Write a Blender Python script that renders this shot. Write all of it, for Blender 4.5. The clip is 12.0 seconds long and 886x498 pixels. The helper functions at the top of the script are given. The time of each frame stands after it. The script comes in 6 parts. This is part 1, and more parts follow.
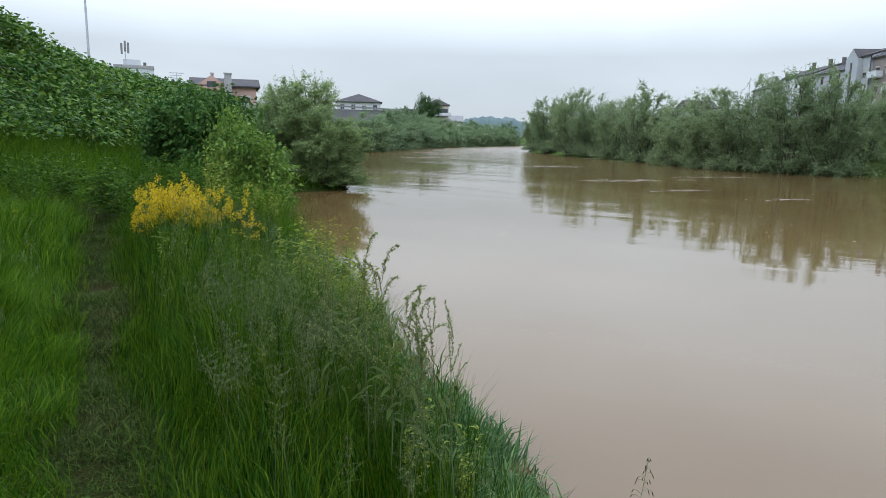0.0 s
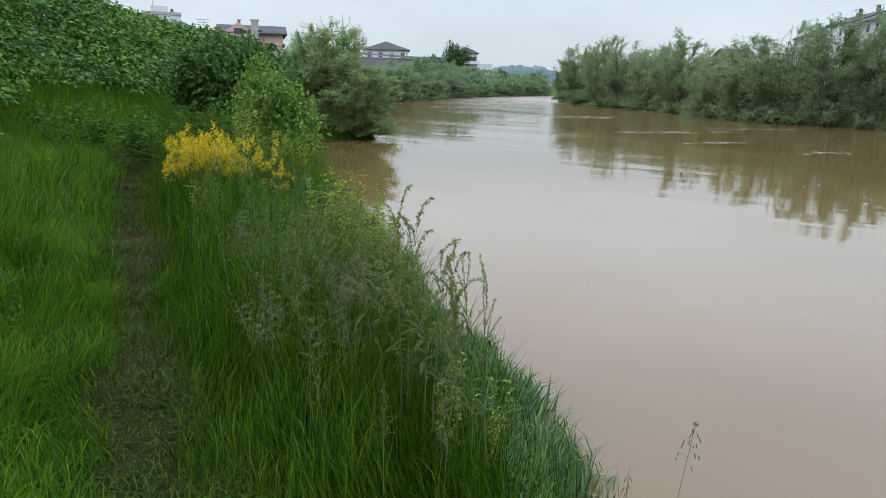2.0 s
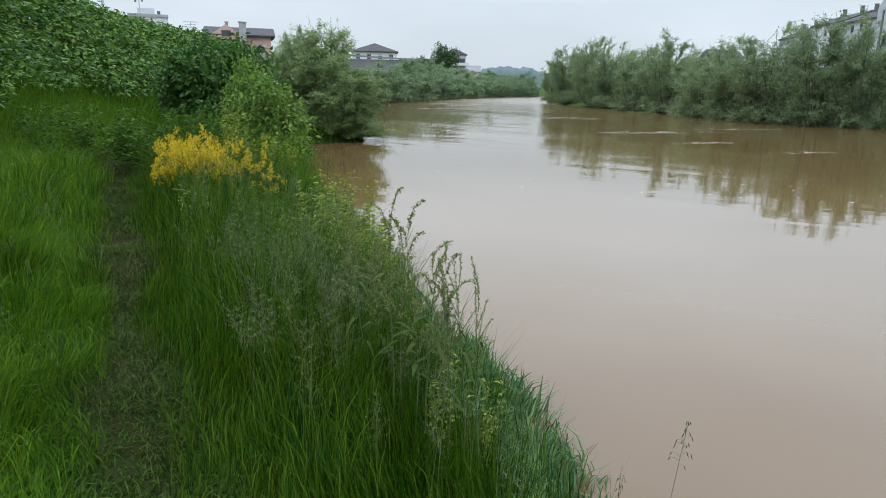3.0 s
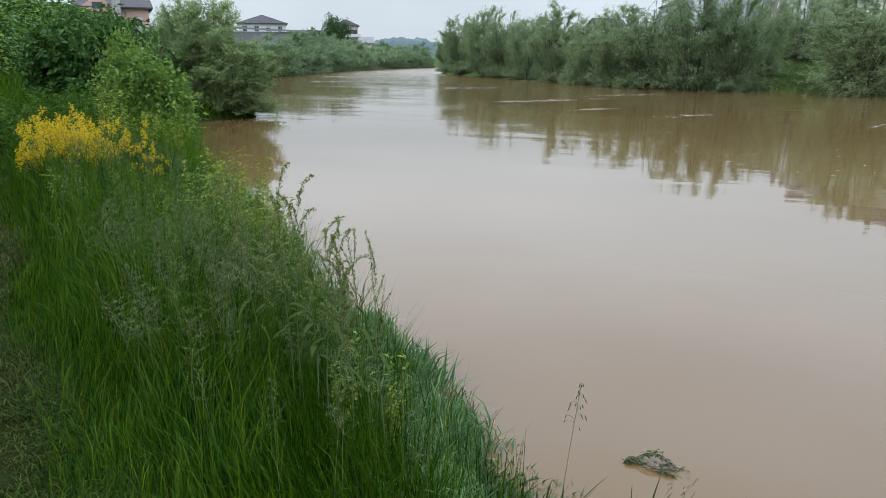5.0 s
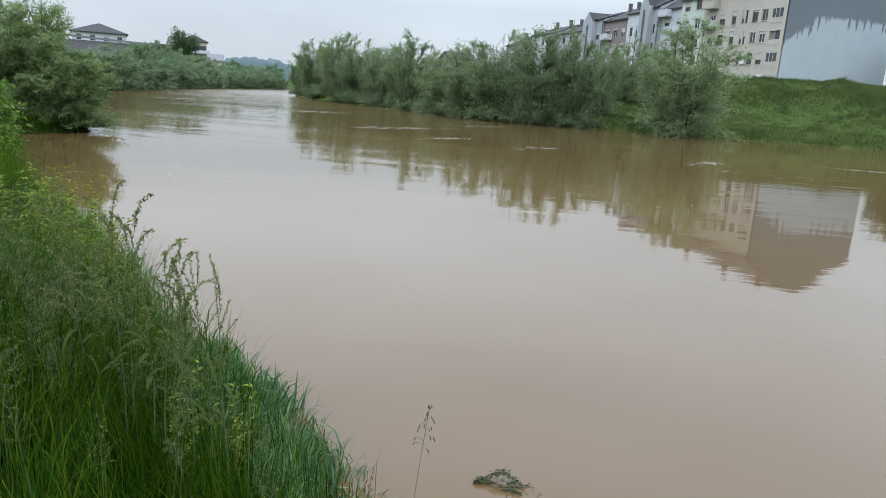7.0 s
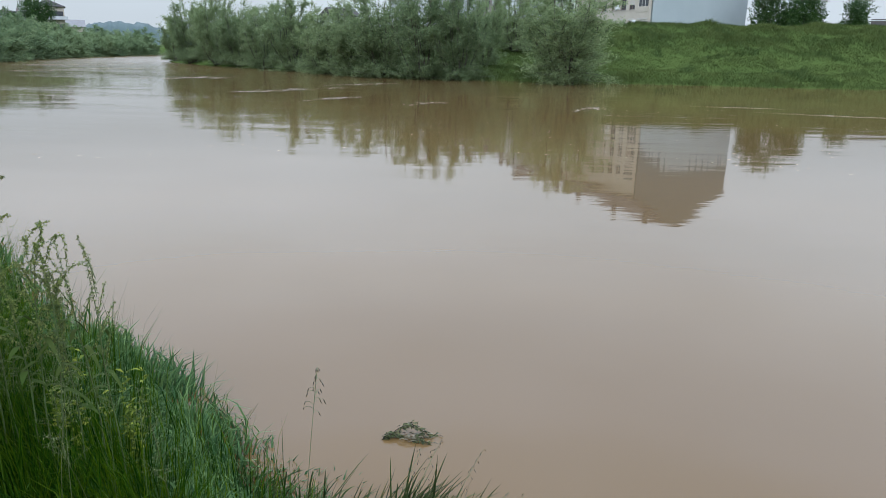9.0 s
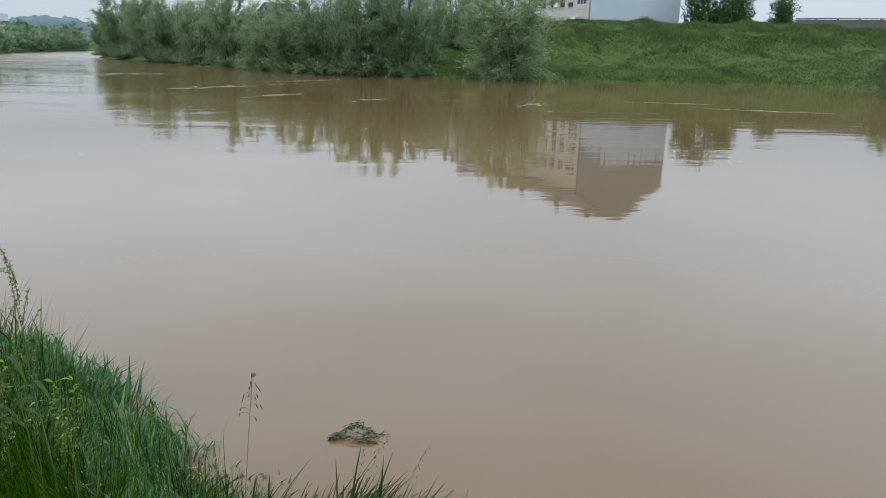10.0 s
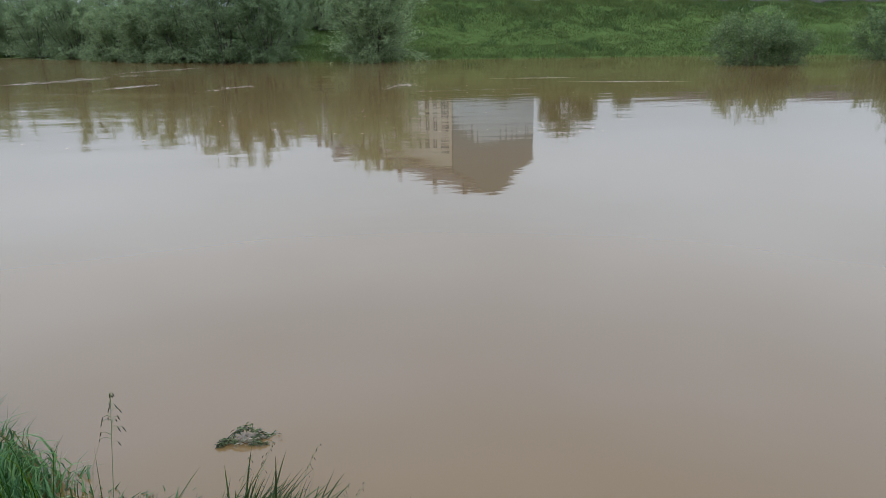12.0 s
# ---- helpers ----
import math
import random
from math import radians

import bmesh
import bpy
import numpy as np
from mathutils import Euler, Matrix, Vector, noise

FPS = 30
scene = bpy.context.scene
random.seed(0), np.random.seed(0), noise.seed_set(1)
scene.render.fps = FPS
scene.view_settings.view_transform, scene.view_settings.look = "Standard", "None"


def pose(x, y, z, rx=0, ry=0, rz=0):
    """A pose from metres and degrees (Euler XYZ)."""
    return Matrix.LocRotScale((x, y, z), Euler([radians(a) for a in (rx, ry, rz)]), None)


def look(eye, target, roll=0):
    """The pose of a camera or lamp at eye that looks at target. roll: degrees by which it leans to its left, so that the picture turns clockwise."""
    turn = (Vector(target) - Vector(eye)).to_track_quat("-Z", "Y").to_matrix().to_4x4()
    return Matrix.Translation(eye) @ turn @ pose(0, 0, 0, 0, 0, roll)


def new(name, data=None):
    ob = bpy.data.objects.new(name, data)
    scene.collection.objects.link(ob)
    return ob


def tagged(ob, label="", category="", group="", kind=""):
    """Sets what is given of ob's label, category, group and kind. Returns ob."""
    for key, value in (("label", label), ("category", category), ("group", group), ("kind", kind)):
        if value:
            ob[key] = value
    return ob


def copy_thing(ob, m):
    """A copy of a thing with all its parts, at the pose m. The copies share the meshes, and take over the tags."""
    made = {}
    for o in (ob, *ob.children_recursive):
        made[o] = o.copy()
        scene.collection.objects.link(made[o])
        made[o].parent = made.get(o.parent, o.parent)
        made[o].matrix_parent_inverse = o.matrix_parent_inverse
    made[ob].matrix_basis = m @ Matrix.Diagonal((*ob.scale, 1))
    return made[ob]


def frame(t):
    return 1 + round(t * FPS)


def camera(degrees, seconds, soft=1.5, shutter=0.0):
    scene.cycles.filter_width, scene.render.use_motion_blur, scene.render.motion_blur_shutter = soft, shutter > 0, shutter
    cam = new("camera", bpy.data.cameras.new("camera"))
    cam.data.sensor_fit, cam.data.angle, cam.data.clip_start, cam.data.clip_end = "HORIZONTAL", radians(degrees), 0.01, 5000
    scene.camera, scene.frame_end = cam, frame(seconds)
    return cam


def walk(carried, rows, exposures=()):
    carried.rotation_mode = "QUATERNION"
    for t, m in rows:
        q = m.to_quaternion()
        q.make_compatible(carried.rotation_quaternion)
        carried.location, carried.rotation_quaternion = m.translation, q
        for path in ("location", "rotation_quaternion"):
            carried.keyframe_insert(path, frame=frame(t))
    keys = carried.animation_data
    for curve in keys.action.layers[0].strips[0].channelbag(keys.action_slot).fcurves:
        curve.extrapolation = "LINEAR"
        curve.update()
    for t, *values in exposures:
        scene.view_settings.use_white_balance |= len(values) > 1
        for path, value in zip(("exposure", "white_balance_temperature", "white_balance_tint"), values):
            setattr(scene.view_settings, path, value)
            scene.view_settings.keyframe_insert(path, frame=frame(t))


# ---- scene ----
cam = camera(65.89, 12.0, soft=0.65)
PATH = [
    (0.0, pose(-0.029, -0.071, 2.320, 80.51, -1.12, 0.21)),
    (0.5, pose(-0.053, -0.034, 2.318, 77.22, -0.57, 2.07)),
    (1.0, pose(-0.073, 0.002, 2.316, 75.87, -0.89, 2.54)),
    (1.5, pose(-0.074, -0.030, 2.321, 75.53, -1.38, 4.27)),
    (2.0, pose(-0.069, -0.019, 2.320, 76.36, -1.33, 2.50)),
    (2.5, pose(-0.072, -0.025, 2.324, 76.66, -1.38, 1.94)),
    (3.0, pose(-0.076, -0.023, 2.323, 76.50, -1.12, 1.58)),
    (3.2, pose(-0.073, -0.018, 2.322, 76.72, -1.00, 0.90)),
    (4.8, pose(-0.037, 0.031, 2.310, 74.54, -0.18, -6.10)),
    (5.0, pose(-0.033, 0.035, 2.309, 74.35, -0.15, -6.97)),
    (5.5, pose(-0.025, 0.038, 2.307, 74.57, -0.48, -10.28)),
    (6.0, pose(-0.014, 0.037, 2.314, 75.93, -2.11, -14.26)),
    (6.5, pose(-0.022, 0.034, 2.310, 77.09, -3.31, -17.06)),
    (6.7, pose(-0.023, 0.038, 2.302, 77.12, -3.46, -17.70)),
    (8.3, pose(0.002, -0.012, 2.316, 74.32, -1.41, -24.68)),
    (8.5, pose(0.020, -0.002, 2.309, 74.16, -1.12, -25.71)),
    (9.0, pose(0.030, 0.014, 2.300, 73.72, -0.96, -27.90)),
    (9.5, pose(0.027, -0.014, 2.312, 73.56, -0.94, -30.11)),
    (10.0, pose(0.054, 0.015, 2.301, 73.52, -1.13, -32.55)),
    (10.5, pose(0.070, 0.034, 2.294, 73.11, -0.87, -34.35)),
    (11.0, pose(0.081, 0.044, 2.283, 72.91, -0.77, -36.39)),
    (11.5, pose(0.108, 0.071, 2.267, 72.23, -0.41, -38.73)),
    (12.0, pose(0.107, 0.045, 2.290, 72.13, 0.55, -43.23)),
]
# the film's own camera drifts a little brighter and cooler as it turns to the water
walk(cam, PATH, [(0.0, 0.04, 6230, 10), (1.0, 0.09, 6250, 10), (3.0, 0.12, 6250, 10), (6.0, 0.09, 6210, 10), (9.0, -0.01, 6130, 10), (12.0, -0.08, 6000, 10)])

# ---- sky and light: an even overcast afternoon ----
world = bpy.data.worlds.new("sky")
scene.world = world
world.use_nodes = True
wn, wl = world.node_tree.nodes, world.node_tree.links
sky = wn.new("ShaderNodeTexSky")
sky.sky_type = "NISHITA"
sky.sun_disc = False
sky.sun_elevation, sky.sun_rotation = radians(47.7), radians(222)
sky.air_density, sky.dust_density = 1.2, 3.0
geo_dir = wn.new("ShaderNodeTexCoord")
split = wn.new("ShaderNodeSeparateXYZ")
wl.new(geo_dir.outputs["Generated"], split.inputs[0])
ramp = wn.new("ShaderNodeValToRGB")
ramp.color_ramp.elements[0].position, ramp.color_ramp.elements[0].color = 0.0, (0.60, 0.655, 0.69, 1)
ramp.color_ramp.elements[1].position, ramp.color_ramp.elements[1].color = 1.0, (1.95, 2.15, 2.45, 1)
for at, tone in ((0.11, (0.605, 0.67, 0.725, 1)), (0.20, (1.07, 1.17, 1.28, 1)), (0.32, (1.42, 1.58, 1.78, 1)), (0.5, (1.76, 2.02, 2.52, 1)), (0.7, (1.85, 2.10, 2.56, 1))):
    ramp.color_ramp.elements.new(at).color = tone
wl.new(split.outputs["Z"], ramp.inputs["Fac"])
clouds = wn.new("ShaderNodeTexNoise")
clouds.inputs["Scale"].default_value, clouds.inputs["Detail"].default_value = 2.2, 4.0
squash = wn.new("ShaderNodeMapping")
squash.inputs["Scale"].default_value = (1, 1, 3.5)
wl.new(geo_dir.outputs["Generated"], squash.inputs["Vector"])
wl.new(squash.outputs["Vector"], clouds.inputs["Vector"])
cramp = wn.new("ShaderNodeMapRange")
cramp.inputs["From Min"].default_value, cramp.inputs["From Max"].default_value = 0.3, 0.7
cramp.inputs["To Min"].default_value, cramp.inputs["To Max"].default_value = 0.90, 1.08
wl.new(clouds.outputs["Fac"], cramp.inputs["Value"])
veil = wn.new("ShaderNodeVectorMath")
veil.operation = "SCALE"
wl.new(ramp.outputs["Color"], veil.inputs[0])
wl.new(cramp.outputs["Result"], veil.inputs["Scale"])
thin = wn.new("ShaderNodeVectorMath")
thin.operation = "SCALE"
thin.inputs["Scale"].default_value = 0.10
wl.new(sky.outputs["Color"], thin.inputs[0])
mixed = wn.new("ShaderNodeMix")
mixed.data_type = "RGBA"
mixed.inputs["Factor"].default_value = 0.92
wl.new(thin.outputs[0], mixed.inputs["A"])
wl.new(veil.outputs[0], mixed.inputs["B"])
back = wn["Background"]
back.inputs["Strength"].default_value = 1.15
wl.new(mixed.outputs["Result"], back.inputs["Color"])

sun = new("sun", bpy.data.lights.new("sun", "SUN"))
sun.data.energy, sun.data.angle, sun.data.color = 0.55, radians(30), (1.0, 0.97, 0.92)
sun.matrix_world = look((0, 0, 0), (0.45, 0.50, -0.74))

# ---- materials ----
def mat(name, rgb, rough=0.7, second=None, scale=6.0, detail=5.0, bump=0.0, metallic=0.0, stretch=(1, 1, 1), per="", spread=0.25, through_light=0.0, world_space=True, gloss=0.5, plants=0.0):
    """Principled surface: two colours mixed by noise at two scales, an optional variation by piece, bump and translucency."""
    m = bpy.data.materials.new(name)
    m.use_nodes = True
    n, l = m.node_tree.nodes, m.node_tree.links
    b = n["Principled BSDF"]
    b.inputs["Roughness"].default_value, b.inputs["Metallic"].default_value = rough, metallic
    b.inputs["Specular IOR Level"].default_value = gloss
    second = second or tuple(c * 0.6 for c in rgb)
    co = n.new("ShaderNodeTexCoord")
    mp = n.new("ShaderNodeMapping")
    mp.inputs["Scale"].default_value = stretch
    if world_space:
        g = n.new("ShaderNodeNewGeometry")
        l.new(g.outputs["Position"], mp.inputs["Vector"])
    else:
        l.new(co.outputs["Object"], mp.inputs["Vector"])
    nz = n.new("ShaderNodeTexNoise")
    nz.inputs["Scale"].default_value, nz.inputs["Detail"].default_value = scale, detail
    l.new(mp.outputs["Vector"], nz.inputs["Vector"])
    big = n.new("ShaderNodeTexNoise")
    big.inputs["Scale"].default_value, big.inputs["Detail"].default_value = scale * 0.13, 2.0
    l.new(mp.outputs["Vector"], big.inputs["Vector"])
    add = n.new("ShaderNodeMath")
    add.operation = "ADD"
    l.new(nz.outputs["Fac"], add.inputs[0])
    l.new(big.outputs["Fac"], add.inputs[1])
    mr = n.new("ShaderNodeMapRange")
    mr.inputs["From Min"].default_value, mr.inputs["From Max"].default_value = 0.7, 1.3
    l.new(add.outputs[0], mr.inputs["Value"])
    mix = n.new("ShaderNodeMix")
    mix.data_type = "RGBA"
    mix.inputs["A"].default_value, mix.inputs["B"].default_value = (*rgb, 1), (*second, 1)
    l.new(mr.outputs["Result"], mix.inputs["Factor"])
    col = mix.outputs["Result"]
    if per:
        src = n.new("ShaderNodeNewGeometry").outputs["Random Per Island"] if per == "island" else n.new("ShaderNodeObjectInfo").outputs["Random"]
        vr = n.new("ShaderNodeMapRange")
        vr.inputs["To Min"].default_value, vr.inputs["To Max"].default_value = 1 - spread, 1 + spread
        l.new(src, vr.inputs["Value"])
        hs = n.new("ShaderNodeHueSaturation")
        l.new(vr.outputs["Result"], hs.inputs["Value"])
        hv = n.new("ShaderNodeMapRange")
        hv.inputs["To Min"].default_value, hv.inputs["To Max"].default_value = 0.5 + 0.012 * spread / 0.25, 0.5 - 0.018 * spread / 0.25
        l.new(src, hv.inputs["Value"])
        l.new(hv.outputs["Result"], hs.inputs["Hue"])
        l.new(col, hs.inputs["Color"])
        col = hs.outputs["Color"]
    if plants:
        own = n.new("ShaderNodeObjectInfo")
        tone = n.new("ShaderNodeHueSaturation")
        for socket, low, high in (("Value", 1 - plants, 1 + plants), ("Hue", 0.5 + 0.05 * plants, 0.5 - 0.07 * plants)):
            spanned = n.new("ShaderNodeMapRange")
            spanned.inputs["To Min"].default_value, spanned.inputs["To Max"].default_value = low, high
            l.new(own.outputs["Random"], spanned.inputs["Value"])
            l.new(spanned.outputs["Result"], tone.inputs[socket])
        l.new(col, tone.inputs["Color"])
        col = tone.outputs["Color"]
    l.new(col, b.inputs["Base Color"])
    if bump:
        bp = n.new("ShaderNodeBump")
        bp.inputs["Strength"].default_value, bp.inputs["Distance"].default_value = min(1, bump * 20), bump
        l.new(nz.outputs["Fac"], bp.inputs["Height"])
        l.new(bp.outputs["Normal"], b.inputs["Normal"])
    if through_light:
        tr = n.new("ShaderNodeBsdfTranslucent")
        l.new(col, tr.inputs["Color"])
        ms = n.new("ShaderNodeMixShader")
        ms.inputs[0].default_value = through_light
        l.new(b.outputs[0], ms.inputs[1])
        l.new(tr.outputs[0], ms.inputs[2])
        l.new(ms.outputs[0], n["Material Output"].inputs["Surface"])
    return m


M = {}
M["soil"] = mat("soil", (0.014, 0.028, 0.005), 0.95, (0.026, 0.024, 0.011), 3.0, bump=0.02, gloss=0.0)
M["mud"] = mat("mud_path", (0.012, 0.018, 0.004), 0.95, (0.028, 0.023, 0.010), 5.0, bump=0.02, gloss=0.0)
M["turf"] = mat("levee_turf", (0.066, 0.094, 0.026), 0.9, (0.046, 0.074, 0.021), 0.8, bump=0.03, gloss=0.0)
M["grass"] = mat("meadow_grass", (0.038, 0.110, 0.003), 0.6, (0.056, 0.120, 0.006), 0.5, per="island", spread=0.55, through_light=0.3, gloss=0.08)
M["bank_grass"] = mat("bank_grass", (0.021, 0.073, 0.001), 0.6, (0.036, 0.088, 0.004), 0.9, per="island", spread=0.72, through_light=0.3, gloss=0.1)
M["blue_grass"] = mat("reed_grass", (0.086, 0.178, 0.066), 0.55, (0.104, 0.192, 0.062), 0.9, per="island", spread=0.55, through_light=0.35, gloss=0.15)
M["path_grass"] = mat("trodden_grass", (0.034, 0.074, 0.010), 0.7, (0.052, 0.064, 0.019), 1.6, per="island", spread=0.5, through_light=0.2, gloss=0.04)
M["straw"] = mat("dry_seed_heads", (0.185, 0.225, 0.10), 0.8, (0.15, 0.18, 0.08), 2.0, per="island", spread=0.4, through_light=0.25, gloss=0.06)
M["levee_grass"] = mat("levee_grass", (0.094, 0.124, 0.036), 0.6, (0.062, 0.092, 0.028), 0.45, per="island", spread=0.2, through_light=0.4, gloss=0.05)
# paler than the leaf itself: haze across the river is painted in
M["hazed_willow_leaf"] = mat("hazed_willow_leaf", (0.238, 0.308, 0.150), 0.6, (0.176, 0.242, 0.118), 0.35, per="island", spread=0.3, through_light=0.52, gloss=0.04, plants=0.09)
# greyed and lightened for the bend, with distance haze in the leaf colour
M["hazed_far_leaf"] = mat("hazed_far_willow_leaf", (0.200, 0.275, 0.140), 0.6, (0.160, 0.230, 0.115), 0.2, per="island", spread=0.3, through_light=0.5, gloss=0.05, plants=0.14)
M["near_willow_leaf"] = mat("near_willow_leaf", (0.240, 0.325, 0.132), 0.6, (0.190, 0.270, 0.110), 0.5, per="island", spread=0.4, through_light=0.52, gloss=0.04)
M["dark_leaf"] = mat("elder_leaf", (0.045, 0.10, 0.022), 0.45, (0.032, 0.078, 0.018), 0.6, per="island", spread=0.45, through_light=0.3, gloss=0.25)
M["bright_leaf"] = mat("sapling_leaf", (0.138, 0.235, 0.038), 0.5, (0.095, 0.182, 0.028), 0.6, per="island", spread=0.4, through_light=0.4, gloss=0.2)
M["knot_leaf"] = mat("thicket_leaf", (0.072, 0.158, 0.021), 0.5, (0.042, 0.108, 0.014), 0.35, per="island", spread=0.6, through_light=0.3, gloss=0.12)
M["elder_leaf"] = mat("broad_elder_leaf", (0.052, 0.120, 0.024), 0.5, (0.036, 0.090, 0.018), 0.6, per="island", spread=0.45, through_light=0.3, gloss=0.1)
M["spikelet"] = mat("brown_spikelet", (0.055, 0.045, 0.028), 0.7, (0.09, 0.08, 0.045), 30.0, gloss=0.1)
M["bark"] = mat("bark", (0.10, 0.085, 0.06), 0.9, (0.05, 0.045, 0.035), 8.0, bump=0.01)
M["stem_green"] = mat("green_stem", (0.080, 0.130, 0.042), 0.7, (0.10, 0.105, 0.05), 6.0, gloss=0.02)
M["dock_leaf"] = mat("dock_leaf", (0.040, 0.085, 0.016), 0.6, (0.060, 0.080, 0.022), 9.0, per="island", spread=0.25, through_light=0.25, gloss=0.03)
M["dock_seed"] = mat("dock_seed", (0.165, 0.225, 0.062), 0.7, (0.140, 0.140, 0.055), 20.0, per="island", spread=0.35, through_light=0.4, gloss=0.05)
M["yellow"] = mat("yellow_petal", (0.56, 0.44, 0.010), 0.5, (0.44, 0.33, 0.008), 12.0, per="island", spread=0.3, through_light=0.3, gloss=0.1)
# bluish grey-green: distance haze is put into the colour of the woods
M["hill"] = mat("hazed_hill_wood", (0.072, 0.108, 0.104), 0.9, (0.046, 0.076, 0.076), 0.12)
M["plaster_beige"] = mat("beige_plaster", (0.46, 0.41, 0.335), 0.85, (0.39, 0.345, 0.285), 0.8, bump=0.004)
M["plaster_white"] = mat("white_plaster", (0.54, 0.55, 0.55), 0.85, (0.43, 0.45, 0.45), 0.8, bump=0.004)
M["plaster_green"] = mat("pale_green_plaster", (0.50, 0.54, 0.44), 0.85, (0.43, 0.47, 0.39), 0.8, bump=0.004)
M["plaster_grey"] = mat("grey_plaster", (0.36, 0.375, 0.38), 0.85, (0.28, 0.295, 0.31), 0.8, bump=0.004)
M["plaster_pink"] = mat("terracotta_plaster", (0.46, 0.30, 0.24), 0.85, (0.40, 0.26, 0.21), 0.8, bump=0.004)
M["plaster_brown"] = mat("brown_plaster", (0.23, 0.19, 0.17), 0.85, (0.18, 0.15, 0.14), 0.8, bump=0.004)
M["roof_dark"] = mat("dark_roof_tile", (0.045, 0.043, 0.045), 0.8, (0.075, 0.066, 0.064), 3.0, bump=0.01, gloss=0.2)
M["roof_metal"] = mat("grey_sheet_metal", (0.22, 0.22, 0.22), 0.5, (0.16, 0.155, 0.15), 1.5, metallic=0.3)
M["concrete"] = mat("concrete", (0.36, 0.35, 0.33), 0.9, (0.26, 0.25, 0.24), 2.0, bump=0.004)
M["dark_wall"] = mat("dark_board", (0.075, 0.07, 0.065), 0.85, (0.11, 0.10, 0.09), 4.0)
M["frame"] = mat("window_frame_paint", (0.55, 0.54, 0.50), 0.5, (0.42, 0.40, 0.37), 4.0)
M["frame_brown"] = mat("brown_window_frame", (0.14, 0.085, 0.055), 0.6, (0.10, 0.06, 0.04), 4.0)
M["shutter"] = mat("roller_shutter", (0.47, 0.44, 0.38), 0.6, (0.38, 0.36, 0.32), 2.0)
M["pane"] = mat("window_glass", (0.035, 0.04, 0.045), 0.08, (0.06, 0.065, 0.07), 0.7)
M["steel"] = mat("galvanised_steel", (0.45, 0.46, 0.47), 0.45, (0.36, 0.37, 0.38), 3.0, metallic=0.6)
M["white_box"] = mat("white_enamel", (0.72, 0.72, 0.70), 0.4, (0.62, 0.62, 0.60), 3.0)
M["debris"] = mat("wet_debris", (0.085, 0.110, 0.038), 0.6, (0.060, 0.070, 0.030), 8.0, per="island", spread=0.5, gloss=0.2)
M["drift"] = mat("sodden_litter", (0.17, 0.15, 0.085), 0.7, (0.12, 0.10, 0.06), 20.0, per="island", spread=0.4)
M["tussock"] = mat("tussock_grass", (0.066, 0.104, 0.030), 0.6, (0.048, 0.080, 0.026), 0.5, per="island", spread=0.25, through_light=0.4, gloss=0.05)
M["reed_blade"] = mat("reed_blade", (0.034, 0.082, 0.018), 0.6, (0.060, 0.062, 0.026), 3.0, per="object", spread=0.5, through_light=0.3, gloss=0.06)
M["margin_leaf"] = mat("margin_shrub_leaf", (0.14, 0.19, 0.08), 0.55, (0.10, 0.15, 0.06), 0.5, per="island", spread=0.45, through_light=0.45, gloss=0.1)
M["dark_weed_leaf"] = mat("dark_weed_leaf", (0.040, 0.098, 0.012), 0.6, (0.058, 0.115, 0.016), 0.9, per="island", spread=0.5, through_light=0.3, gloss=0.04)
# one pale tone for foam and for sky glints painted on the ripples
M["foam"] = mat("river_foam_glints", (0.46, 0.40, 0.31), 0.6, (0.34, 0.29, 0.22), 12.0)


